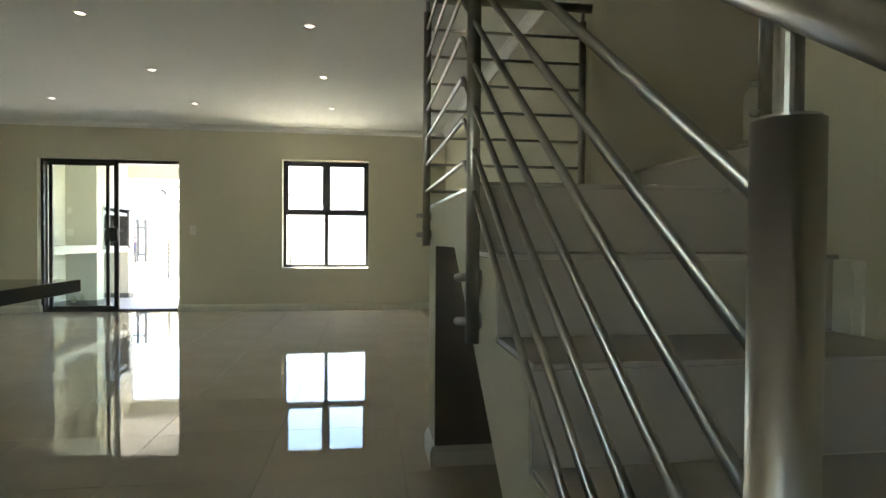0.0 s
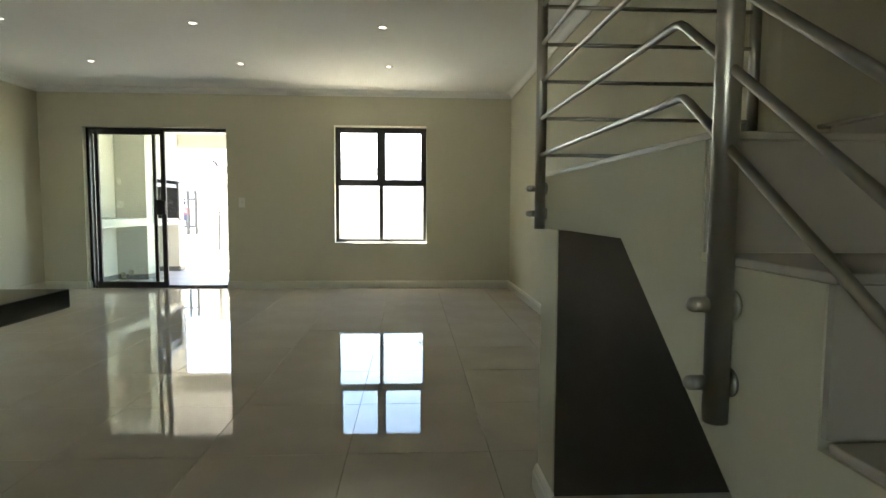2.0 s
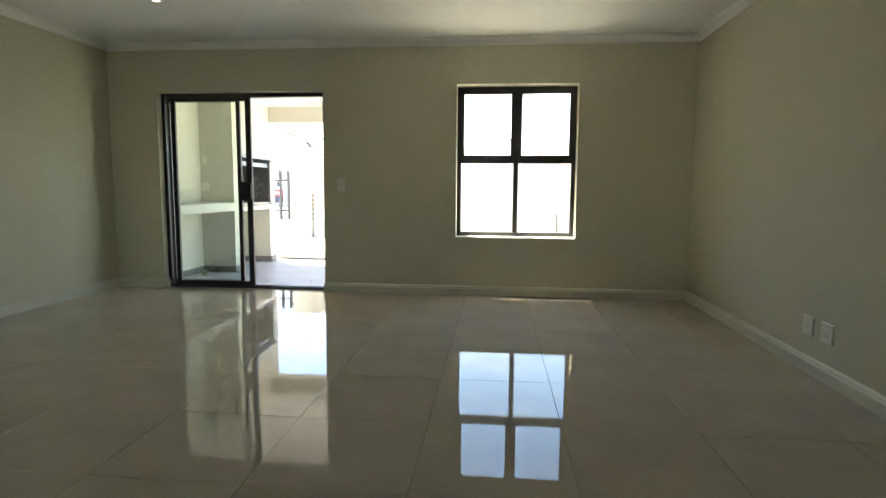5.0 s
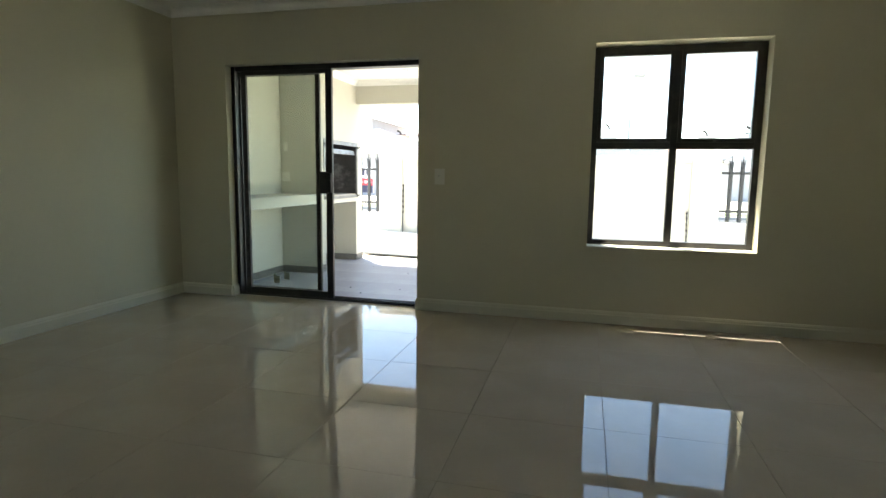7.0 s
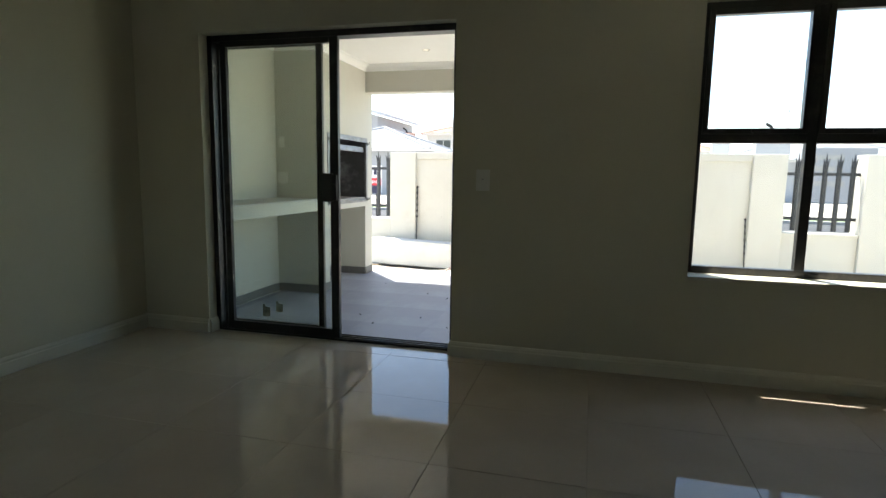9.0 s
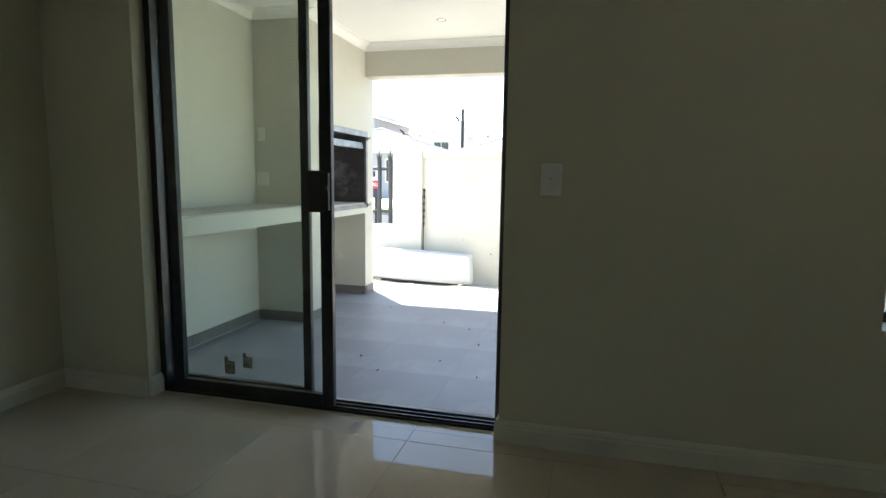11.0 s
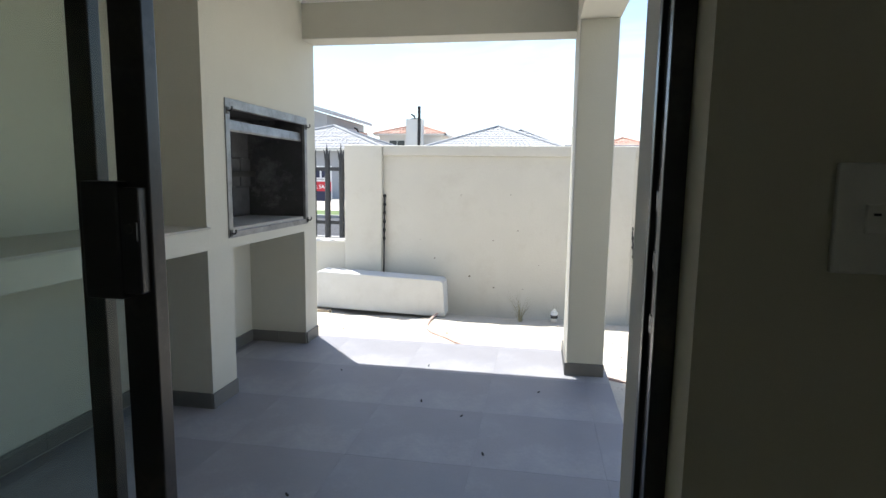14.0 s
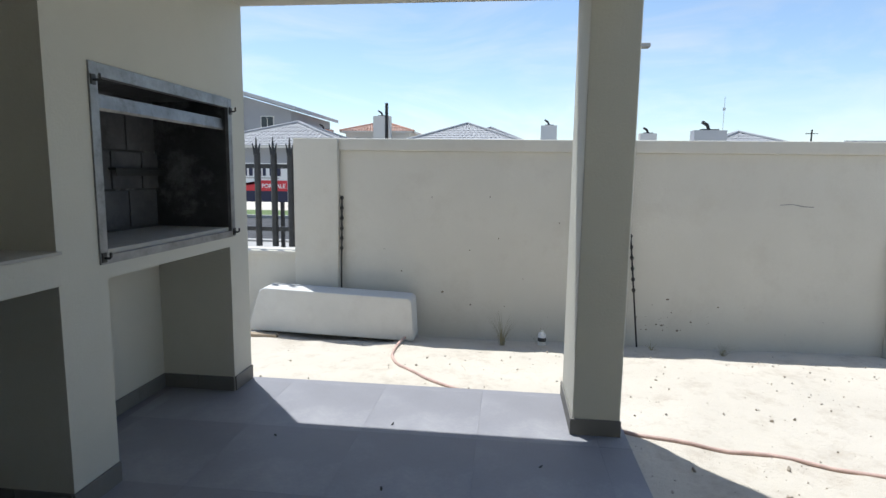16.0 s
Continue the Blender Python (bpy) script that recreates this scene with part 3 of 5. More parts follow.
for a, c in (((FX0, FZ0), (FX0 + 0.042, FZ1)), ((FX1 - 0.042, FZ0), (FX1, FZ1)), ((FX0 + 0.042, FZ0), (FX1 - 0.042, FZ0 + 0.042)), ((FX0 + 0.042, FZ1 - 0.042), (FX1 - 0.042, FZ1)),
             ((MID_X - 0.026, FZ0 + 0.042), (MID_X + 0.026, FZ1 - 0.042)), ((FX0 + 0.042, MID_Z - 0.026), (MID_X - 0.026, MID_Z + 0.026)), ((MID_X + 0.026, MID_Z - 0.026), (FX1 - 0.042, MID_Z + 0.026))):
    box(b, (a[0], FY0, a[1]), (c[0], FY1, c[1]), 0.002)
part("window_frame", b, ALUMINIUM, window, "black powder-coated window frame")
for x0, x1 in ((FX0 + 0.042, MID_X - 0.026), (MID_X + 0.026, FX1 - 0.042)):
    z0, z1 = MID_Z + 0.026, FZ1 - 0.042
    b = mesh()
    for a, c in (((x0, z0), (x0 + 0.030, z1)), ((x1 - 0.030, z0), (x1, z1)), ((x0 + 0.030, z0), (x1 - 0.030, z0 + 0.030)), ((x0 + 0.030, z1 - 0.030), (x1 - 0.030, z1))):
        box(b, (a[0], FY0 - 0.012, a[1]), (c[0], FY0 + 0.036, c[1]), 0.002)
    sash = part("sash", b, ALUMINIUM, window, "top-hung black sash")
    b = mesh()
    box(b, (x0 + 0.028, FY0 + 0.008, z0 + 0.028), (x1 - 0.028, FY0 + 0.013, z1 - 0.028))
    pane = part("pane", b, PANE_GLASS, sash)
    pane.visible_shadow = False
    b = mesh()
    mx = (x0 + x1) / 2
    box(b, (mx - 0.015, FY0 - 0.024, z0 + 0.006), (mx + 0.015, FY0 - 0.012, z0 + 0.026), 0.002)
    box(b, (mx - 0.006, FY0 - 0.034, z0 - 0.004), (mx + 0.070, FY0 - 0.024, z0 + 0.010), 0.003)
    part("catch", b, ALUMINIUM, sash, "small window catch")
    b = mesh()
    box(b, (x0 - 0.001, FY0 + 0.018, FZ0 + 0.040), (x1 + 0.001, FY0 + 0.023, MID_Z - 0.024))
    pane = part("pane", b, PANE_GLASS, window)
    pane.visible_shadow = False
b = mesh()
box(b, (WIN_X0, Y_FAR - 0.012, WIN_Z0 - 0.001), (WIN_X1, FY0 + 0.04, WIN_Z0 + 0.018), 0.004)
part("window_sill", b, TRIM, window, "painted inner sill")
b = mesh()
box(b, (WIN_X0 - 0.04, FY1 - 0.02, WIN_Z0 - 0.05), (WIN_X1 + 0.04, Y_OUT + 0.05, WIN_Z0 + 0.014), 0.004)
part("outer_sill", b, PLASTER, window)

# window behind the walker, unseen, added to light the room
unseen_window = thing("window_2", (-3.5, Y_BACK - 0.12, 1.0), "black aluminium window, unseen, added to light the room", "window", kind="structure")
b = mesh()
for a, c in (((-4.6, 1.0), (-4.55, 2.1)), ((-2.45, 1.0), (-2.4, 2.1)), ((-4.55, 1.0), (-2.45, 1.05)), ((-4.55, 2.05), (-2.45, 2.1)), ((-3.53, 1.05), (-3.47, 2.05))):
    box(b, (a[0], Y_BACK - 0.14, a[1]), (c[0], Y_BACK - 0.09, c[1]))
part("window_frame", b, ALUMINIUM, unseen_window)
for x0, x1 in ((-4.55, -3.53), (-3.47, -2.45)):
    b = mesh()
    box(b, (x0, Y_BACK - 0.118, 1.05), (x1, Y_BACK - 0.112, 2.05))
    part("pane", b, PANE_GLASS, unseen_window).visible_shadow = False

# narrow glazed slit behind the walker, unseen, placed for the newel's bright stripe
front = thing("window_3", (0.49, Y_BACK - 0.12, 0.5), "tall narrow black framed window, unseen, placed for the newel highlight", "window", kind="structure")
b = mesh()
for x0, x1, z0, z1 in ((0.42, 0.44, 0.5, 2.3), (0.54, 0.56, 0.5, 2.3), (0.44, 0.54, 2.26, 2.3), (0.44, 0.54, 0.5, 0.54)):
    box(b, (x0, Y_BACK - 0.15, z0), (x1, Y_BACK - 0.09, z1))
part("window_frame", b, ALUMINIUM, front)
b = mesh()
box(b, (0.44, Y_BACK - 0.122, 0.54), (0.54, Y_BACK - 0.117, 2.26))
part("pane", b, PANE_GLASS, front).visible_shadow = False

# ---- sliding door ----
door = thing("door_1", (-3.37, 8.38, 0), "black aluminium sliding patio door, its leaf slid open", "sliding door", kind="structure")
DY0, DY1 = 8.335, 8.435
b = mesh()
box(b, (DOOR_X0, DY0, 0.0), (DOOR_X0 + 0.036, DY1, DOOR_TOP), 0.002)
box(b, (DOOR_X1 - 0.030, DY0, 0.0), (DOOR_X1, DY0 + 0.020, DOOR_TOP), 0.002)
box(b, (DOOR_X1 - 0.030, DY1 - 0.020, 0.0), (DOOR_X1, DY1, DOOR_TOP), 0.002)
box(b, (DOOR_X1 - 0.022, DY0 + 0.020, 0.0), (DOOR_X1, DY1 - 0.020, DOOR_TOP))
box(b, (DOOR_X0 + 0.045, DY0, DOOR_TOP - 0.042), (DOOR_X1 - 0.030, DY1, DOOR_TOP), 0.002)
part("door_frame", b, ALUMINIUM, door, "black powder-coated door frame")
b = mesh()
box(b, (DOOR_X0 + 0.045, DY0, 0.0), (DOOR_X1 - 0.030, DY1, 0.014), 0.002)
for y in (DY0 + 0.010, DY0 + 0.048, DY1 - 0.012):
    box(b, (DOOR_X0 + 0.045, y, 0.014), (DOOR_X1 - 0.030, y + 0.006, 0.024))
part("track", b, ALUMINIUM, door, "worn black sliding track")


def leaf(name, x0, x1, y0, depth, stile, label, stile_right=None):
    z0, z1 = 0.022, DOOR_TOP - 0.035
    right = stile_right or stile
    bm = mesh()
    box(bm, (x0, y0, z0), (x0 + stile, y0 + depth, z1), 0.003)
    box(bm, (x1 - right, y0, z0), (x1, y0 + depth, z1), 0.003)
    box(bm, (x0 + stile, y0, z0), (x1 - right, y0 + depth, z0 + 0.055), 0.003)
    box(bm, (x0 + stile, y0, z1 - 0.045), (x1 - right, y0 + depth, z1), 0.003)
    made = part(name, bm, ALUMINIUM, door, label)
    bm = mesh()
    box(bm, (x0 + stile - 0.005, y0 + depth / 2 - 0.003, z0 + 0.05), (x1 - right + 0.005, y0 + depth / 2 + 0.003, z1 - 0.04))
    part("pane", bm, GLASS, made, "clear glass with paint smears").visible_shadow = False
    return made


leaf("fixed_leaf", DOOR_X0 + 0.036, -3.405, DY1 - 0.040, 0.030, 0.016, "fixed black glazed leaf", 0.044)
slider = leaf("sliding_leaf", -4.155, -3.262, DY0 + 0.006, 0.034, 0.046, "sliding black glazed leaf, slid open", 0.060)
b = mesh()
box(b, (-3.372, DY0 - 0.020, 0.972), (-3.300, DY0 + 0.012, 1.166), 0.006)
box(b, (-3.305, DY0 - 0.016, 0.982), (-3.268, DY0 + 0.008, 1.156), 0.003)
for x, z, w, h in ((-3.845, 0.125, 0.060, 0.070), (-3.74, 0.165, 0.055, 0.060)):
    sb = mesh()
    box(sb, (x - w / 2, DY0 + 0.0185, z), (x + w / 2, DY0 + 0.0198, z + h), 0.0005)
    box(sb, (x - w / 2, DY0 + 0.0185, z + h), (x - w / 6, DY0 + 0.0198, z + h * 1.3))
    part("sticker_scrap", sb, STICKER, slider, "torn pale sticker scrap on the glass")
lock = part("lock_case", b, ALUMINIUM, slider, "black lock case with pull")
b = mesh()
rod(b, (-3.285, DY0 - 0.020, 1.09), (-3.285, DY0 - 0.012, 1.09), 0.008, 12)
box(b, (-3.276, DY0 - 0.020, 1.07), (-3.270, DY0 - 0.012, 1.10))
part("key_barrel", b, DARK_STEEL, lock, "dull metal key barrel")
b = mesh()
for z in (0.95, 1.045, 1.135):
    box(b, (DOOR_X1 - 0.027, DY0 + 0.026, z), (DOOR_X1 - 0.022, DY0 + 0.056, z + 0.028), 0.001)
box(b, (DOOR_X1 - 0.0245, DY0 + 0.028, 0.94), (DOOR_X1 - 0.022, DY0 + 0.054, 1.17))
part("striker_plate", b, RAW_STEEL, door, "bare metal striker plate")

# ---- braai, counter and patio fittings ----
BX, BY0, BY1 = -4.405, 10.285, 11.795
braai = thing("built_in_braai", (-4.55, 11.092, PATIO_Z), "off-white plastered braai with steel-framed firebox and open wood store", "barbecue")
for name, a, c, label in (("pier", (BY0, PATIO_Z), (10.537, 0.750), "plastered pier"), ("pier", (11.567, PATIO_Z), (BY1, 0.750), "plastered pier"),
                          ("hearth_slab", (BY0, 0.750), (BY1, 0.810), "plastered hearth slab"), ("jamb", (BY0, 0.810), (10.517, 1.60), "plastered jamb"),
                          ("jamb", (11.607, 0.810), (BY1, 1.60), "plastered jamb"), ("chimney_breast", (BY0, 1.60), (BY1, 2.50), "plastered chimney breast")):
    b = mesh()
    box(b, (-5.04, a[0], a[1]), (BX, c[0], c[1]))
    part(name, b, PLASTER, braai, label)
b = mesh()
box(b, (-5.04, 10.537, PATIO_Z), (-4.860, 11.567, 0.750))
part("store_back", b, PLASTER, braai)
b = mesh()
box(b, (-5.04, BY0, 2.50), (-4.900, BY1, 2.9))
part("chimney_back", b, PLASTER, braai)
b = mesh()
box(b, (-5.04, 10.517, 0.810), (-4.860, 11.607, 1.60))
firebox = part("firebox", b, SOOT, braai, "soot-stained firebox back")
for a, c in (((-4.860, 10.517, 0.810), (BX - 0.012, 10.542, 1.60)), ((-4.860, 11.582, 0.810), (BX - 0.012, 11.607, 1.60)), ((-4.860, 10.542, 1.585), (BX - 0.012, 11.582, 1.60))):
    b = mesh()
    box(b, a, c)
    part("lining", b, SOOT, firebox)
b = mesh()
box(b, (-4.860, 10.542, 0.810), (BX - 0.012, 11.582, 0.865), 0.003)
part("hearth", b, COUNTER_TOP, firebox, "pale dusty hearth slab")
for k, (z0, z1) in enumerate(((0.87, 1.02), (1.03, 1.18), (1.21, 1.36), (1.37, 1.53))):
    b = mesh()
    box(b, (-4.852, 10.545, z0), (-4.49 - 0.02 * (k % 2), 10.560, z1), 0.004)
    part("fire_brick", b, SOOT, firebox)
for k in range(3):
    for j in range(4):
        b = mesh()
        y = 10.572 + 0.25 * j + 0.12 * (k % 2)
        box(b, (-4.858, y, 0.88 + 0.21 * k), (-4.846, min(y + 0.24, 11.607), 1.08 + 0.21 * k), 0.004)
        part("fire_brick", b, ASH, firebox)
b = mesh()
box(b, (-4.846, 11.162, 1.19), (-4.800, 11.577, 1.203), 0.001)
box(b, (-4.806, 11.162, 1.160), (-4.800, 11.577, 1.190), 0.001)
part("grid_rail", b, DARK_STEEL, firebox, "dark angle-iron grid rail")
b = mesh()
for y0, z0, y1, z1 in ((10.497, 0.808, 10.542, 1.607), (11.582, 0.808, 11.625, 1.607), (10.542, 1.553, 11.582, 1.607), (10.542, 0.808, 11.582, 0.845)):
    box(b, (BX - 0.03, y0, z0), (BX + 0.008, y1, z1), 0.002)
part("steel_frame", b, RAW_STEEL, braai, "raw brushed steel surround")
b = mesh()
prism(b, [(BX - 0.050, 1.432), (BX - 0.030, 1.427), (BX - 0.022, 1.437), (BX - 0.030, 1.492), (BX - 0.060, 1.499)], "y", 10.542, 11.582)
part("smoke_flap", b, RAW_STEEL, braai, "dull steel smoke flap")
for y in (10.514, 11.609):
    for z in (0.835, 1.535):
        b = mesh()
        box(b, (BX + 0.006, y - 0.013, z - 0.018), (BX + 0.013, y + 0.013, z + 0.022), 0.001)
        tube(b, [(BX + 0.010, y, z), (BX + 0.034, y, z), (BX + 0.040, y, z + 0.006), (BX + 0.040, y, z + 0.024)], 0.005, 8)
        part("door_hook", b, DARK_STEEL, braai, "dark steel hook")


def skirt_tiles(owner, a, c, out, size=0.30):
    """Grey skirting tiles set end to end along a wall foot."""
    a, c, n = Vector((*a, 0)), Vector((*c, 0)), Vector((*out, 0))
    count = max(1, math.ceil((c - a).length / size - 0.05))
    step = (c - a) / count
    gap = step.normalized() * 0.0015
    for k in range(count):
        p, q = a + step * k + gap, a + step * (k + 1) - gap + n * 0.011
        bm = mesh()
        box(bm, (min(p.x, q.x), min(p.y, q.y), PATIO_Z + 0.001), (max(p.x, q.x), max(p.y, q.y), PATIO_Z + 0.088), 0.0015)
        part("skirting_tile", bm, SLATE_SKIRT, owner, "grey skirting tile")


skirt_tiles(braai, (BX, BY0 - 0.011), (BX, 10.537), (1, 0))
skirt_tiles(braai, (-4.90, BY0), (BX, BY0), (0, -1))
skirt_tiles(braai, (BX, 11.567), (BX, BY1), (1, 0))
skirt_tiles(braai, (-4.86, 11.567), (BX, 11.567), (0, -1))
skirt_tiles(braai, (-4.86, 10.537), (-4.86, 11.567), (1, 0))
patio_skirt = thing("patio_skirting", (-4.90, 9.3, PATIO_Z), "row of grey skirting tiles along the patio wall", "skirting", kind="structure")
skirt_tiles(patio_skirt, (-4.90, Y_OUT), (-4.90, BY0 - 0.011), (1, 0))
skirt_tiles(patio_skirt, (-4.90, Y_OUT), (DOOR_X0 - 0.01, Y_OUT), (0, 1))

counter = thing("patio_counter", (-4.55, 9.35, 0.77), "plastered patio counter with a pale tiled top", "counter")
b = mesh()
box(b, (-4.90, Y_OUT, 0.765), (-4.388, BY0, 0.881), 0.006)
part("slab", b, PLASTER, counter, "off-white plastered slab")
b = mesh()
box(b, (-4.90, Y_OUT, 0.881), (-4.380, BY0, 0.893), 0.002)
part("top", b, COUNTER_TOP, counter, "pale worn tile top")


def plate(name, at, normal, w, h, label, category, details):
    """A wall plate with a soft edge; details adds rockers or sockets. u runs along the wall, v up."""
    at, n = Vector(at), Vector(normal)
    u = Vector((0, 0, 1)).cross(n)

    def block(bm, u0, v0, u1, v1, d0, d1, bevel=0.0):
        p = at + u * u0 + Vector((0, 0, v0)) + n * d0
        q = at + u * u1 + Vector((0, 0, v1)) + n * d1
        box(bm, [min(i, j) for i, j in zip(p, q)], [max(i, j) for i, j in zip(p, q)], bevel)
    base = thing(name, at, label, category)
    bm = mesh()
    block(bm, -w / 2, -h / 2, w / 2, h / 2, 0.0, 0.009, 0.003)
    part("cover_plate", bm, PLASTIC, base)
    for kind, du, dv in details:
        if kind == "rocker":
            bm = mesh()
            block(bm, du - 0.011, dv - 0.017, du + 0.011, dv + 0.017, 0.008, 0.013, 0.002)
            part("rocker", bm, PLASTIC, base)
            bm = mesh()
            block(bm, du - 0.004, dv + 0.004, du + 0.004, dv + 0.007, 0.0125, 0.0135)
            part("mark", bm, PLASTIC_DARK, base)
        else:
            bm = mesh()
            block(bm, du - 0.024, dv - 0.024, du + 0.024, dv + 0.024, 0.008, 0.0105, 0.002)
            part("socket_face", bm, PLASTIC, base)
            for pu, pv, r in ((0, 0.012, 0.0045), (-0.010, -0.007, 0.0038), (0.010, -0.007, 0.0038)):
                bm = mesh()
                p = at + u * (du + pu) + Vector((0, 0, dv + pv))
                rod(bm, p + n * 0.010, p + n * 0.0112, r, 12)
                part("pin_hole", bm, PLASTIC_DARK, base)
    return base


plate("light_switch", (-2.251, Y_FAR, 1.138), (0, -1, 0), 0.085, 0.130, "white plastic light switch beside the sliding door", "light switch", (("rocker", 0.0, 0.0),))
plate("light_switch", (-4.830, BY0, 1.487), (0, -1, 0), 0.070, 0.115, "white plastic light switch above the patio counter", "light switch", (("rocker", 0.0, 0.0),))
plate("wall_socket", (-4.825, BY0, 1.108), (0, -1, 0), 0.115, 0.118, "white three-pin wall socket above the patio counter", "wall socket", (("socket", 0.0, -0.012), ("rocker", -0.035, 0.035)))
plate("wall_socket", (X_RIGHT, 5.84, 0.285), (-1, 0, 0), 0.118, 0.118, "white plastic wall socket plate low on the wall", "wall socket", (("socket", 0.0, -0.01),), )
plate("aerial_socket", (X_RIGHT, 6.04, 0.287), (-1, 0, 0), 0.115, 0.118, "white plastic aerial plate low on the wall", "wall socket", (("rocker", 0.0, 0.0),))


def downlight(x, y, z, label):
    base = thing("downlight", (x, y, z), label, "ceiling light", group="recessed ceiling downlights")
    bm = mesh()
    outer = [(0.043, 0.0), (0.043, -0.004), (0.036, -0.006), (0.028, 0.004), (0.028, 0.012)]
    rings = []
    for r, dz in outer:
        rings.append([bm.verts.new((x + r * math.cos(a), y + r * math.sin(a), z + dz)) for a in [2 * math.pi * k / 28 for k in range(28)]])
    for p, q in zip(rings, rings[1:]):
        for k in range(28):
            bm.faces.new((p[k], p[(k + 1) % 28], q[(k + 1) % 28], q[k]))
    part("ring", bm, CHROME, base, "satin metal ring", smooth=True)
    bm = mesh()
    rod(bm, (x, y, z - 0.002), (x, y, z - 0.0005), 0.028, 24)
    part("lens", bm, LAMP_GLOW, base, "glowing lamp lens")
    return base


light = downlight(-0.275, 4.27, CEIL, "small round recessed downlight in the white ceiling")
for x in (-0.275, -1.845, -3.39):
    for y in (4.27, 5.60, 6.93):
        if (x, y) != (-0.275, 4.27):
            copy_thing(light, pose(x, y, CEIL))
downlight(-3.40, 10.85, 2.50, "small round recessed downlight in the patio ceiling")

# ---- yard ----
def yard_height(x, y):
    """Loose sand: gentle humps, level under the buildings and the street."""
    if not (-8 < x < 9 and 8.0 < y < 13.9):
        return YARD_Z - (0.05 if y > 14.3 else 0.0)
    h = 0.035 * noise.noise((x * 0.9, y * 0.9, 3)) + 0.018 * noise.noise((x * 3.1, y * 3.1, 8)) + 0.007 * noise.noise((x * 9, y * 9, 1))
    if y > 12.0:
        h -= 0.045 * min(1.0, (y - 12.0) / 1.4)
    if y > 13.2:
        h -= 0.05 * min(1.0, (y - 13.2) / 0.5)
    return YARD_Z + h


xs = [-300, -120, -60, -30, -18, -12, -9] + [-8 + 0.075 * k for k in range(0, 160)] + [4.2, 4.6, 5, 6, 7, 8, 9, 14, 25, 50, 120, 300]
ys = [-300, -100, -40, -12, -4, 2, 6, 8.0] + [8.6 + 0.075 * k for k in range(0, 71)] + [14.0, 14.4, 15, 17, 20, 25, 35, 60, 120, 300, 700]
verts = [(x, y, yard_height(x, y)) for y in ys for x in xs]
faces = [(j * len(xs) + i, j * len(xs) + i + 1, (j + 1) * len(xs) + i + 1, (j + 1) * len(xs) + i) for j in range(len(ys) - 1) for i in range(len(xs) - 1)]
ground_mesh = bpy.data.meshes.new("ground")
ground_mesh.from_pydata(verts, [], faces)
ground_mesh.polygons.foreach_set("use_smooth", [True] * len(faces))
ground_mesh.materials.append(SAND)
tagged(new("ground", ground_mesh), "bare pale sandy ground strewn with rubble", "ground", kind="structure")

rng = random.Random(4)
b = mesh()
for k in range(1500):
    x, y = rng.uniform(-5.6, 1.6), 11.80 + 1.72 * rng.random() ** 0.9
    if rng.random() < 0.35:
        x, y = rng.uniform(-2.05, 1.2), rng.uniform(9.2, 13.2)
    s = 0.002 + 0.011 * rng.random() ** 6
    at = Matrix.Translation((x, y, yard_height(x, y) + s * 0.3)) @ Euler((rng.random() * 6, rng.random() * 6, rng.random() * 6)).to_matrix().to_4x4()
    made = bmesh.ops.create_icosphere(b, subdivisions=1, radius=s, matrix=at @ Matrix.Diagonal((1, rng.uniform(0.5, 1), rng.uniform(0.35, 0.8), 1)))
    for v in made["verts"]:
        v.co += Vector((rng.uniform(-1, 1), rng.uniform(-1, 1), rng.uniform(-1, 1))) * s * 0.22
for k in range(170):
    x, y = rng.uniform(-2.08, -1.1), rng.uniform(9.3, 11.5)
    s = 0.004 + 0.022 * rng.random() ** 5
    at = Matrix.Translation((x, y, yard_height(x, y) + s * 0.25)) @ Euler((rng.random() * 6, rng.random() * 6, rng.random() * 6)).to_matrix().to_4x4()
    bmesh.ops.create_icosphere(b, subdivisions=1, radius=s, matrix=at @ Matrix.Diagonal((1, rng.uniform(0.5, 1), rng.uniform(0.3, 0.7), 1)))
solo("rubble", b, STONE, "small stones and plaster crumbs scattered on the sand", "stones", "stuff")
b = mesh()
for x, y in ((-3.92, 11.03), (-3.28, 10.62), (-3.02, 10.46), (-2.86, 10.05), (-3.62, 9.55), (-3.05, 9.6), (-3.4, 9.3), (-2.6, 10.9), (-3.36, 11.24), (-2.74, 9.35)):
    bmesh.ops.create_icosphere(b, subdivisions=1, radius=0.009, matrix=pose(x, y, PATIO_Z + 0.004, 20, 40, x * 900) @ Matrix.Diagonal((1.5, 0.7, 0.5, 1)))
solo("tile_crumbs", b, PLASTIC_DARK, "dark crumbs of debris on the patio tiles", "debris", "stuff")

# ---- boundary wall ----
WY, WTOP = 13.69, 1.522
boundary = thing("boundary_wall", (-2.0, WY, YARD_Z), "off-white plastered boundary wall with piers and a coping band", "garden wall", kind="structure")
PIERS = (-9.2, -4.84, -2.10, 0.60, 2.00, 5.2)
for x in PIERS:
    b = mesh()
    box(b, (x, WY, YARD_Z - 0.25), (x + 0.44, WY + 0.36, WTOP), 0.010)
    part("pier", b, YARD_WALL, boundary, "plastered pier")
for x0, x1 in ((-4.40, -2.10), (-1.66, 0.60), (2.44, 5.2), (-14.0, -9.2), (5.64, 14.0)):
    b = mesh()
    box(b, (x0, WY + 0.060, YARD_Z - 0.25), (x1, WY + 0.28, WTOP - 0.115), 0.004)
    part("panel", b, YARD_WALL, boundary, "plastered panel")
    b = mesh()
    box(b, (x0, WY + 0.030, WTOP - 0.115), (x1, WY + 0.31, WTOP), 0.010)
    part("coping", b, YARD_WALL, boundary, "plastered coping band")
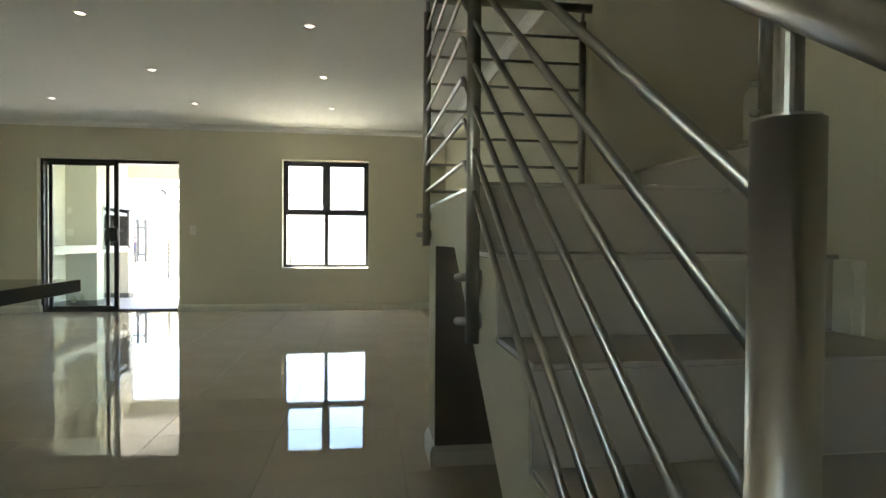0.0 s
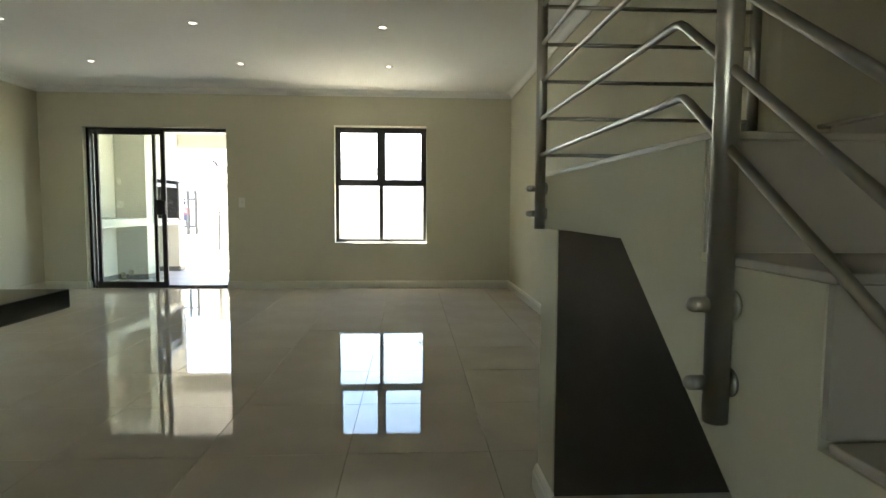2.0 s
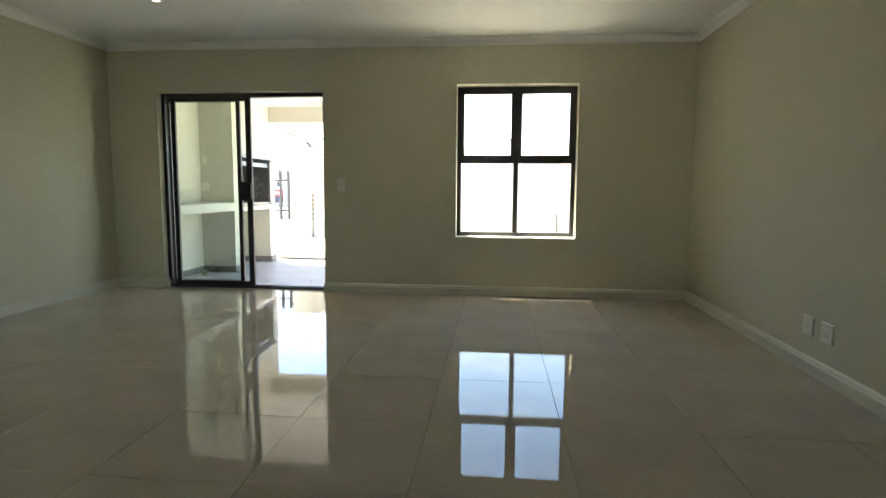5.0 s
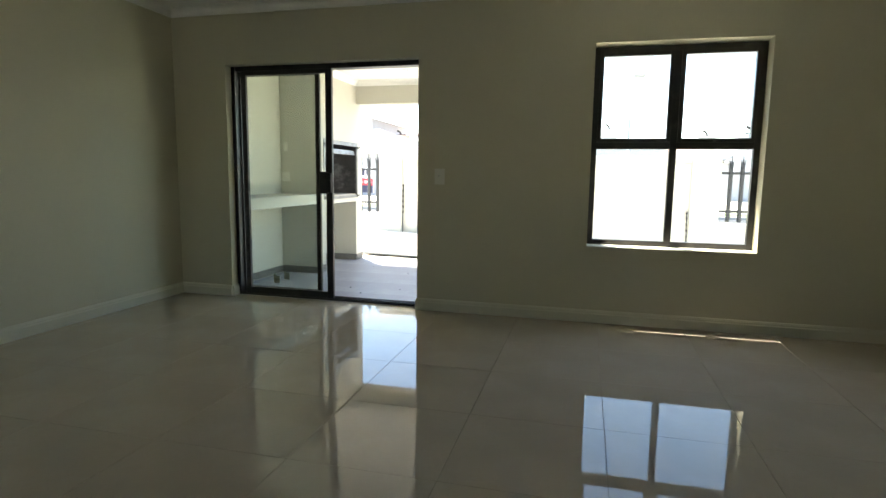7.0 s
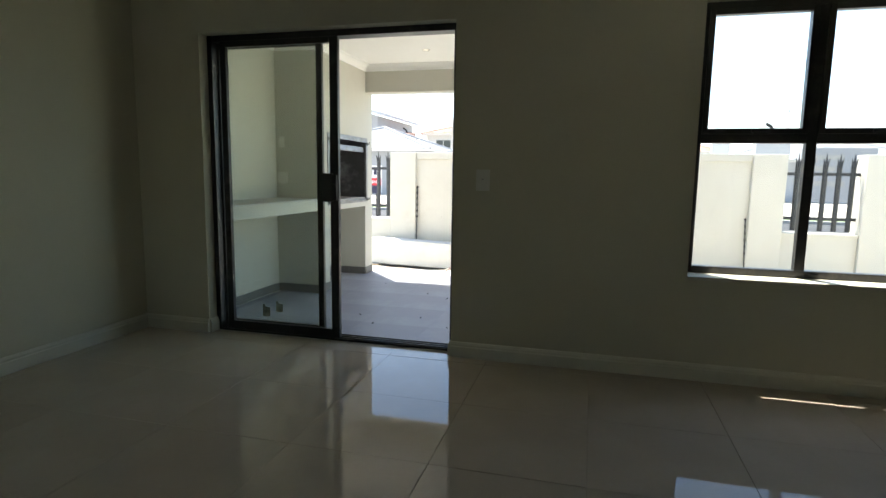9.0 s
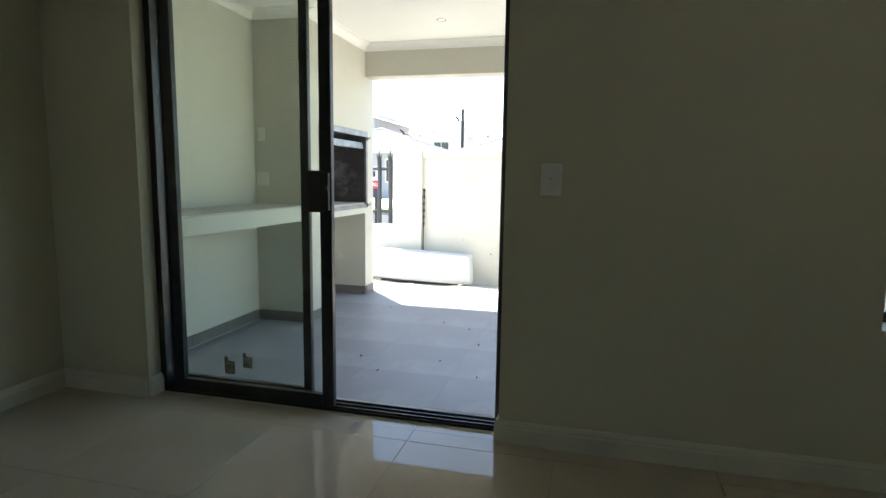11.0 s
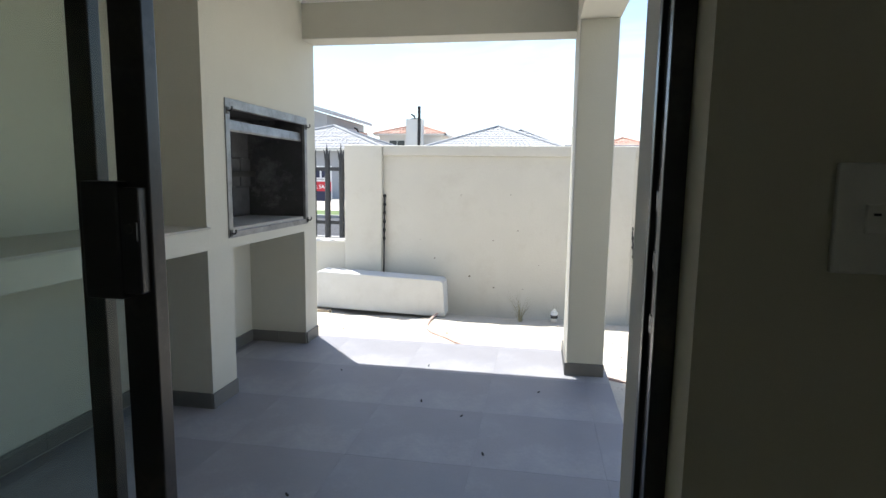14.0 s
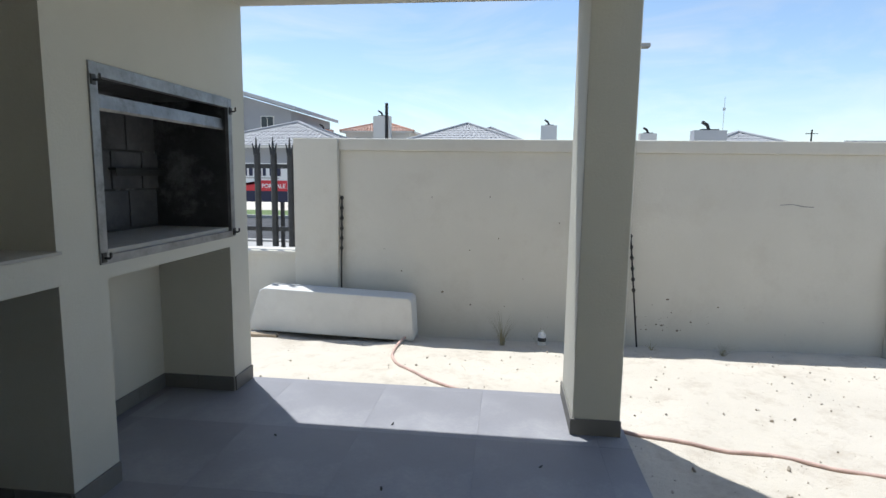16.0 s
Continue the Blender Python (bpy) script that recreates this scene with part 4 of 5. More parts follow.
for x0, x1 in ((-8.76, -4.84), (1.04, 2.00)):
    b = mesh()
    box(b, (x0, WY + 0.060, YARD_Z - 0.25), (x1, WY + 0.28, 0.385), 0.004)
    box(b, (x0, WY + 0.035, 0.385), (x1, WY + 0.305, 0.422), 0.006)
    part("plinth", b, YARD_WALL, boundary, "low plastered plinth")

# splashes and scuffs on the plaster
rng = random.Random(9)
b = mesh()
for x, z in ((-3.50, 0.98), (-2.95, 0.99), (-2.15, 0.90), (-2.86, 0.60), (-3.13, 0.48), (-3.96, 0.47), (-3.79, 0.26), (-2.30, 0.76), (-2.62, 0.22)):
    s = rng.uniform(0.005, 0.009)
    bmesh.ops.create_icosphere(b, subdivisions=1, radius=s, matrix=Matrix.Translation((x, WY + 0.0585, z)) @ Matrix.Diagonal((1, 0.3, rng.uniform(0.8, 1.6), 1)))
for k in range(46):
    x, s = rng.gauss(-1.36, 0.17) if k < 26 else rng.uniform(-4.2, 0.5), 0.003 + 0.011 * rng.random() ** 3
    if -2.1 < x < -1.6:
        continue
    z = YARD_Z + 0.06 + 0.30 * rng.random() ** 1.7
    bmesh.ops.create_icosphere(b, subdivisions=1, radius=s, matrix=Matrix.Translation((x, WY + 0.0585, z)) @ Matrix.Diagonal((1.2, 0.25, rng.uniform(0.6, 1.3), 1)))
part("mud_spots", b, MUD, boundary, "dried mud splashes")
b = mesh()
tube(b, [(-0.38, WY + 0.060, 0.965), (-0.27, WY + 0.059, 0.972), (-0.19, WY + 0.059, 0.955), (-0.10, WY + 0.060, 0.950)], 0.004, 6)
part("scuff_mark", b, RAW_STEEL, boundary, "thin grey scuff")


def palisade(x0, x1, label):
    fence = thing("palisade_fence", ((x0 + x1) / 2, WY + 0.17, 0.42), label, "fence", group="palisade fence sections")
    for z in (0.625, 1.252):
        bm = mesh()
        box(bm, (x0, WY + 0.175, z - 0.022), (x1, WY + 0.215, z + 0.022), 0.003)
        part("rail", bm, FENCE, fence)
    n = int((x1 - x0) / 0.172)
    for k in range(n):
        x = x1 - 0.095 - 0.172 * k
        bm = mesh()
        y = WY + 0.155
        line = [(-0.034, 0.03), (-0.017, 0.0), (0.017, 0.0), (0.034, 0.03), (0.028, 0.032), (0.014, 0.006), (-0.014, 0.006), (-0.028, 0.032)]
        prism(bm, [(x + u, y + v * 0.6) for u, v in line], "z", 0.45, 1.385)
        for u, top in ((-0.026, 1.475), (0.0, 1.538), (0.026, 1.475)):
            rod(bm, (x + u * 0.5, y + 0.004, 1.365), (x + u * 1.5, y + 0.004, top), 0.019, 6, 0.004)
        part("pale", bm, FENCE, fence)
        for z in (0.625, 1.252):
            bm = mesh()
            rod(bm, (x, y - 0.006, z), (x, y + 0.002, z), 0.009, 8)
            part("bolt", bm, FENCE, fence)
    return fence


palisade(-8.76, -4.84, "charcoal steel palisade fence with forked spikes on a plinth")
palisade(1.04, 2.00, "short charcoal steel palisade panel between two piers")


def spike(x, y, z0, x2, y2, z1, label):
    """A steel electric-fence bar with insulator beads on its upper half."""
    base = thing("fence_bar", (x, y, z0), label, "metal bar", group="steel bars leaning on the wall")
    a, c = Vector((x, y, z0)), Vector((x2, y2, z1))
    bm = mesh()
    rod(bm, a, c, 0.008, 8)
    part("bar", bm, RUST_BLACK, base, smooth=True)
    for k in range(6):
        p = c + (a - c) * (0.01 + 0.078 * k * (1.24 / (z1 - z0)))
        bm = mesh()
        d = (c - a).normalized()
        rod(bm, p - d * 0.020, p, 0.010, 10, 0.019)
        rod(bm, p, p + d * 0.020, 0.019, 10, 0.010)
        part("insulator", bm, RUST_BLACK, base, smooth=True)
    return base


spike(-4.37, 13.66, -0.30, -4.375, 13.735, 0.968, "black steel bar with insulator beads standing behind a concrete block")
spike(-1.59, 13.53, -0.33, -1.653, 13.74, 0.665, "black steel bar with insulator beads leaning beside a pier")
spike(0.575, 13.59, -0.33, 0.56, 13.71, 0.60, "black steel bar with insulator beads leaning into a corner")

b = mesh()
line = [(-5.19, -0.30), (-5.07, 0.080), (-5.03, 0.108), (-3.66, 0.078), (-3.625, 0.05), (-3.60, -0.32)]
prism(b, line, "y", 13.36, 13.63)
bmesh.ops.bevel(b, geom=b.edges[:], offset=0.012, segments=2, profile=0.5, affect="EDGES")
block = solo("concrete_block", b, BLOCK, "long white cast concrete block lying on sand beside the wall", "concrete block")
block.rotation_euler = (0, radians(0.8), 0)
block.location = (0, 0, -0.055)

b = mesh()
path = []
for k in range(40):
    t = k / 39
    p = [(-3.65, 13.54, 0.05), (-3.72, 13.04, 0), (-3.60, 12.64, 0), (-3.20, 12.24, 0), (-2.70, 12.01, 0), (-2.07, 11.64, 0), (-1.61, 11.53, 0), (-1.05, 11.39, 0), (0.2, 10.7, 0)]
    s = t * (len(p) - 1)
    i = min(int(s), len(p) - 2)
    f = s - i
    g = [p[max(i - 1, 0)], p[i], p[i + 1], p[min(i + 2, len(p) - 1)]]
    c = [0.5 * (2 * g[1][d] + (g[2][d] - g[0][d]) * f + (2 * g[0][d] - 5 * g[1][d] + 4 * g[2][d] - g[3][d]) * f * f + (3 * g[1][d] - g[0][d] - 3 * g[2][d] + g[3][d]) * f ** 3) for d in range(3)]
    path.append((c[0], c[1], yard_height(c[0], c[1]) + 0.006 + max(0, c[2])))
tube(b, path, 0.0125, 10)
solo("garden_hose", b, HOSE, "faded red garden hose snaking across the sand", "hose", smooth=True)

bottle = thing("plastic_bottle", (-2.44, 13.47, -0.330), "small clear plastic bottle with a dark label", "bottle")
b = mesh()
rod(b, (-2.44, 13.47, -0.330), (-2.44, 13.47, -0.230), 0.036, 16)
rod(b, (-2.44, 13.47, -0.230), (-2.44, 13.47, -0.210), 0.036, 16, 0.014)
part("body", b, SIGN_WHITE, bottle, smooth=True)
b = mesh()
rod(b, (-2.44, 13.47, -0.295), (-2.44, 13.47, -0.260), 0.0375, 16)
part("paper_label", b, PLASTIC_DARK, bottle, "dark paper label")
b = mesh()
rod(b, (-2.44, 13.47, -0.210), (-2.44, 13.47, -0.197), 0.014, 12)
part("cap", b, PLASTIC, bottle, "white cap")

b = mesh()
box(b, (-5.45, 13.25, -0.335), (-4.87, 13.32, -0.29), 0.004)
plank = solo("timber_offcut", b, WOOD, "weathered timber offcut lying on the sand", "plank")


def tuft(x, y, count, height, spread, label):
    bm = mesh()
    r = random.Random(int(x * 100))
    for k in range(count):
        a = r.random() * 6.28
        h = height * r.uniform(0.5, 1.0)
        d = Vector((math.cos(a), math.sin(a), 0))
        p = Vector((x, y, yard_height(x, y) - 0.01)) + d * r.random() * 0.03
        w = Vector((-d.y, d.x, 0)) * 0.003
        last = None
        for s in range(5):
            f = s / 4
            q = p + d * spread * f * f * r.uniform(0.8, 1.1) + Vector((0, 0, h * f))
            ww = w * (1 - f * 0.9)
            pair = (bm.verts.new(q - ww), bm.verts.new(q + ww))
            if last:
                bm.faces.new((last[0], last[1], pair[1], pair[0]))
            last = pair
    return solo("grass_tuft", bm, GRASS, label, "grass", group="weeds at the wall foot")


tuft(-2.80, 13.52, 46, 0.34, 0.16, "thin dry grass tuft at the foot of the wall")
tuft(-2.46, 13.58, 14, 0.20, 0.08, "thin dry grass tuft at the foot of the wall")
tuft(-0.85, 13.52, 30, 0.12, 0.12, "low weed at the foot of the wall")
tuft(-1.45, 13.58, 18, 0.08, 0.07, "low weed at the foot of the wall")

# ---- street ----
b = mesh()
box(b, (-300, 20.0, -0.5), (300, 26.5, YARD_Z - 0.046))
solo("road", b, ASPHALT, "grey asphalt residential street", "road", "structure")
b = mesh()
box(b, (-300, 19.8, -0.5), (300, 20.0, YARD_Z + 0.06), 0.01)
solo("kerb", b, KERB, "pale concrete kerb", "kerb", "structure")
b = mesh()
box(b, (-300, 26.5, -0.5), (300, 26.7, YARD_Z + 0.06), 0.01)
solo("kerb", b, KERB, "pale concrete kerb", "kerb", "structure")
b = mesh()
box(b, (-300, 26.7, -0.5), (300, 29.5, YARD_Z + 0.03))
solo("verge", b, VERGE, "patchy green grass verge", "grass", "structure")
b = mesh()
box(b, (-300, 16.6, -0.5), (300, 19.8, YARD_Z + 0.02))
solo("pavement", b, KERB, "pale concrete pavement", "pavement", "structure")


def words(name, text, x, y, z, size, material, parent, bold=0.0):
    data = bpy.data.curves.new(name, "FONT")
    data.body, data.size, data.align_x, data.extrude, data.offset = text, size, "CENTER", 0.002, bold
    ob = new(name, data)
    ob.matrix_world = pose(x, y, z, 90, 0, 0)
    deps = bpy.context.evaluated_depsgraph_get()
    flat = bpy.data.meshes.new_from_object(ob.evaluated_get(deps))
    bm = mesh()
    bm.from_mesh(flat)
    bm.transform(pose(x, y, z, 90, 0, 0))
    bpy.data.objects.remove(ob)
    return part(name, bm, material, parent)


sign = thing("estate_sign", (-7.35, 18.3, YARD_Z), "white, red and navy for-sale board on posts", "sign")
SX, SZ = -7.51, 0.66
b = mesh()
box(b, (SX - 0.75, 18.30, SZ), (SX + 0.75, 18.34, SZ + 0.70), 0.003)
part("board", b, SIGN_WHITE, sign, "white sign board")
b = mesh()
box(b, (SX - 0.75, 18.294, SZ), (SX + 0.75, 18.30, SZ + 0.20))
part("navy_band", b, SIGN_NAVY, sign)
b = mesh()
prism(b, [(SX - 0.75, SZ + 0.20), (SX + 0.75, SZ + 0.20), (SX + 0.75, SZ + 0.39), (SX + 0.25, SZ + 0.39), (SX + 0.20, SZ + 0.33), (SX - 0.75, SZ + 0.27)], "y", 18.293, 18.30)
part("red_band", b, SIGN_RED, sign)
words("sale_text", "FOR SALE", SX + 0.49, 18.292, SZ + 0.255, 0.105, SIGN_WHITE, sign, 0.002)
for k, w in enumerate((0.10, 0.08, 0.06, 0.10, 0.09, 0.07, 0.10, 0.06, 0.09, 0.08)):
    b = mesh()
    box(b, (SX - 0.62 + 0.13 * k, 18.294, SZ + 0.47), (SX - 0.62 + 0.13 * k + w, 18.30, SZ + 0.61))
    part("name_bar", b, SIGN_NAVY, sign)
b = mesh()
box(b, (SX - 0.25, 18.295, SZ + 0.425), (SX + 0.60, 18.30, SZ + 0.442))
part("small_bar", b, KERB, sign)
for x in (-0.62, 0.62):
    b = mesh()
    box(b, (SX + x - 0.03, 18.34, YARD_Z - 0.3), (SX + x + 0.03, 18.40, SZ + 0.70), 0.004)
    part("post", b, RUST_BLACK, sign)

board = thing("notice_board", (3.4, 18.6, YARD_Z), "grey advertising board with faded bars and an orange arc", "sign")
b = mesh()
box(b, (2.75, 18.60, 0.70), (4.15, 18.66, 1.85), 0.004)
part("panel", b, HOUSE_GREY, board)
for k, (x0, x1, z) in enumerate(((2.95, 3.55, 1.60), (2.95, 3.40, 1.36), (2.90, 3.60, 1.05))):
    b = mesh()
    box(b, (x0, 18.594, z), (x1, 18.60, z + 0.10))
    part("text_bar", b, KERB, board)
b = mesh()
prism(b, [(3.70, 0.85), (3.72, 1.25), (3.82, 1.52), (3.96, 1.68), (4.10, 1.72), (4.10, 0.85)], "y", 18.594, 18.60)
part("orange_arc", b, ORANGE, board)
for x in (2.9, 4.0):
    b = mesh()
    box(b, (x - 0.03, 18.66, YARD_Z - 0.3), (x + 0.03, 18.72, 1.8))
    part("post", b, RUST_BLACK, board)

street_lamp = thing("street_lamp", (0.21, 23.6, YARD_Z), "tall galvanised street lamp with a square head", "street lamp")
b = mesh()
rod(b, (0.21, 23.6, YARD_Z - 0.2), (0.21, 23.6, 4.30), 0.055, 14, 0.034)
part("pole", b, BARE_METAL, street_lamp, smooth=True)
b = mesh()
tube(b, [(0.21, 23.6, 4.28), (0.23, 23.59, 4.40), (0.31, 23.57, 4.46), (0.37, 23.55, 4.47)], 0.028, 10)
part("arm", b, BARE_METAL, street_lamp, smooth=True)
b = mesh()
box(b, (0.27, 23.40, 4.42), (0.63, 23.66, 4.52), 0.02)
part("lamp_head", b, KERB, street_lamp, "pale square lamp head")


# ---- far houses ----
def hip_roof(owner, x0, x1, y0, y1, eave, ridge, material, courses=16, pitch_tiles=0.30):
    """Four slopes in stepped tile courses with raised rolls down the slope, and caps on ridge and hips."""
    bm = mesh()
    cx0, cx1 = x0, x1
    half = min(x1 - x0, y1 - y0) / 2
    height = ridge - eave
    def ring(t, lift):
        d = half * t
        z = eave + height * t + lift
        return [(x0 + d, y0 + d, z), (x1 - d, y0 + d, z), (x1 - d, y1 - d, z), (x0 + d, y1 - d, z)]
    for k in range(courses):
        a = ring(k / courses, 0.022)
        c = ring((k + 1) / courses, 0.0)
        low = ring(k / courses, 0.0)
        for s in range(4):
            p0, p1, q0, q1, l0, l1 = Vector(a[s]), Vector(a[(s + 1) % 4]), Vector(c[s]), Vector(c[(s + 1) % 4]), Vector(low[s]), Vector(low[(s + 1) % 4])
            n = max(1, int((p1 - p0).length / pitch_tiles))
            for j in range(n):
                f, g, m = j / n, (j + 1) / n, (j + 0.5) / n
                u = [p0.lerp(p1, f), p0.lerp(p1, m) + Vector((0, 0, 0.028)), p0.lerp(p1, g)]
                w = [q0.lerp(q1, f), q0.lerp(q1, m) + Vector((0, 0, 0.012)), q0.lerp(q1, g)]
                vs = [bm.verts.new(v) for v in u + w]
                bm.faces.new((vs[0], vs[1], vs[4], vs[3]))
                bm.faces.new((vs[1], vs[2], vs[5], vs[4]))
            vs = [bm.verts.new(v) for v in (l0, l1, p1, p0)]
            bm.faces.new(vs)
    roof = part("roof", bm, material, owner, "tiled hipped roof")
    bm = mesh()
    e, t = ring(0, 0.05), ring(1, 0.06)
    for s in range(4):
        rod(bm, e[s], t[s], 0.10, 8)
    if (Vector(t[0]) - Vector(t[1])).length > 0.2:
        rod(bm, t[0], t[1], 0.10, 8)
    elif (Vector(t[1]) - Vector(t[2])).length > 0.2:
        rod(bm, t[1], t[2], 0.10, 8)
    part("ridge_cap", bm, material, roof)
    return roof


def far_window(owner, x, y, z, w, h):
    bm = mesh()
    box(bm, (x - w / 2, y - 0.05, z), (x + w / 2, y + 0.02, z + h))
    frame_part = part("window", bm, HOUSE_WHITE, owner, "white framed window")
    bm = mesh()
    box(bm, (x - w / 2 + 0.08, y - 0.06, z + 0.08), (x - 0.03, y - 0.02, z + h - 0.08))
    box(bm, (x + 0.03, y - 0.06, z + 0.08), (x + w / 2 - 0.08, y - 0.02, z + h - 0.08))
    part("pane", bm, DARK_GLASS, frame_part)


def house(name, x0, x1, y0, y1, eave, ridge, walls, roof_material, label, windows=(), over=0.5):
    base = thing(name, ((x0 + x1) / 2, (y0 + y1) / 2, YARD_Z), label, "house", group="houses across the street")
    bm = mesh()
    box(bm, (x0, y0, YARD_Z - 0.2), (x1, y1, eave))
    part("wall", bm, walls, base)
    hip_roof(base, x0 - over, x1 + over, y0 - over, y1 + over, eave - 0.05, ridge, roof_material)
    bm = mesh()
    for a, c in (((x0 - over, y0 - over), (x1 + over, y0 - over + 0.12)), ((x0 - over, y0 - over), (x0 - over + 0.12, y1 + over)), ((x1 + over - 0.12, y0 - over), (x1 + over, y1 + over))):
        box(bm, (*a, eave - 0.20), (*c, eave - 0.04))
    part("gutter", bm, HOUSE_WHITE, base)
    for x, z, w, h in windows:
        far_window(base, x, y0, z, w, h)
    return base


def chimney(owner, x, y, z0, z1, w, material, cowl=True, pot=False):
    bm = mesh()
    box(bm, (x - w / 2, y - 0.40, z0), (x + w / 2, y + 0.40, z1), 0.01)
    stack = part("chimney", bm, material, owner, "plastered chimney stack")
    if cowl:
        bm = mesh()
        box(bm, (x - w * 0.25, y - 0.12, z1), (x + w * 0.3, y + 0.12, z1 + 0.09))
        rod(bm, (x, y, z1 + 0.07), (x - 0.09, y, z1 + 0.30), 0.10, 10)
        prism(bm, [(x - 0.07, z1 + 0.21), (x - 0.03, z1 + 0.39), (x - 0.39, z1 + 0.60), (x - 0.45, z1 + 0.45)], "y", y - 0.10, y + 0.10)
        part("cowl", bm, RUST_BLACK, stack, "black wind cowl")
    if pot:
        bm = mesh()
        rod(bm, (x + w * 0.30, y - 0.40, z0), (x + w * 0.30, y - 0.40, z1 + 1.25), 0.16, 12)
        part("flue", bm, RUST_BLACK, stack, "dark metal flue")


house("house", -11.93, 0.07, 45.44, 57.44, 2.6, 5.03, HOUSE_PALE, ROOF_GREY, "single-storey pale house with a grey tiled hipped roof")
house("house", -9.86, 0.94, 53.84, 64.64, 2.76, 5.39, HOUSE_PALE, ROOF_GREY, "grey hipped tile roof behind another house")
house("house", -22.22, -12.77, 42.44, 51.89, 2.91, 4.69, HOUSE_GREY, ROOF_GREY, "grey house with a pale grey tiled hipped roof", ((-14.57, 0.73, 1.8, 1.6),))
red = house("house", -19.72, -12.97, 66.44, 73.19, 5.65, 6.84, HOUSE_WHITE, ROOF_RED, "white two-storey house with a terracotta hipped roof", ((-17.77, 3.4, 1.8, 1.6),))
chimney(red, -15.57, 65.24, 2.53, 7.0, 1.72, HOUSE_WHITE, True, True)
small = house("house", -25.24, -21.04, 64.94, 70.94, 4.04, 5.16, HOUSE_WHITE, ROOF_RED, "small white house with a red tiled roof")
chimney(small, -21.32, 64.19, 3.31, 5.56, 1.8, ROOF_RED, True)
tower = thing("flat_roofed_house", (-35.68, 61.94, YARD_Z), "two-storey grey house with a sloping dark-edged roof", "house", group="houses across the street")
b = mesh()
prism(b, [(-50.68, YARD_Z), (-23.83, YARD_Z), (-23.83, 7.2), (-50.68, 14.62)], "y", 61.94, 73.94)
part("wall", b, HOUSE_GREY, tower)
b = mesh()
prism(b, [(-51.43, 14.98), (-23.08, 7.14), (-23.08, 7.48), (-51.43, 15.33)], "y", 61.04, 74.84)
part("roof", b, HOUSE_PALE, tower, "pale sloping roof slab")
far_window(tower, -26.23, 61.94, 4.72, 1.35, 1.95)
b = mesh()
rod(b, (-28.77, 61.79, 1.13), (-28.77, 61.79, 8.03), 0.10, 8)
part("downpipe", b, RUST_BLACK, tower, "dark downpipe")
right_house = house("house", 8.44, 18.94, 46.94, 57.44, 2.49, 4.56, HOUSE_PALE, ROOF_GREY, "single-storey house with a grey tiled roof and big chimney")
chimney(right_house, 9.51, 45.74, 1.55, 4.17, 1.95, HOUSE_PALE)
b = mesh()
rod(b, (10.55, 46.34, 4.08), (10.55, 46.34, 6.33), 0.015, 6)
rod(b, (10.55, 46.34, 5.46), (10.55, 46.34, 5.64), 0.09, 8)
part("aerial", b, BARE_METAL, right_house, "thin roof aerial")
mid_house = house("house", 1.31, 10.01, 64.94, 73.94, 3.74, 5.42, HOUSE_WHITE, ROOF_RED, "white house with a terracotta tiled roof")
chimney(mid_house, 0.91, 63.89, 2.57, 6.02, 1.5, HOUSE_WHITE)
chimney(mid_house, 10.1, 64.04, 2.57, 5.34, 1.5, HOUSE_WHITE)
b = mesh()
box(b, (-1.34, 40.94, YARD_Z), (3.61, 46.94, 3.1), 0.02)
solo("garage", b, HOUSE_GREY, "flat dark grey garage roof beyond the wall", "garage")
b = mesh()
rod(b, (20.55, 55.94, YARD_Z), (20.55, 55.94, 5.1), 0.06, 8)
rod(b, (20.1, 55.94, 4.8), (21.0, 55.94, 4.8), 0.03, 6)
solo("utility_pole", b, RUST_BLACK, "thin dark utility pole with a short crossbar", "pole")
for x0, x1, y0, h in ((26, 40, 48, 2.7), (-80, -50, 54, 2.8), (46, 66, 52, 2.7)):
    house("house", x0, x1, y0, y0 + 8, h, h + 1.5, HOUSE_WHITE, ROOF_GREY, "single-storey pale house with a grey tiled roof")

# ---- floor tiles, laid last ----
TILE_STEP, JOINT = 0.628, 0.0018


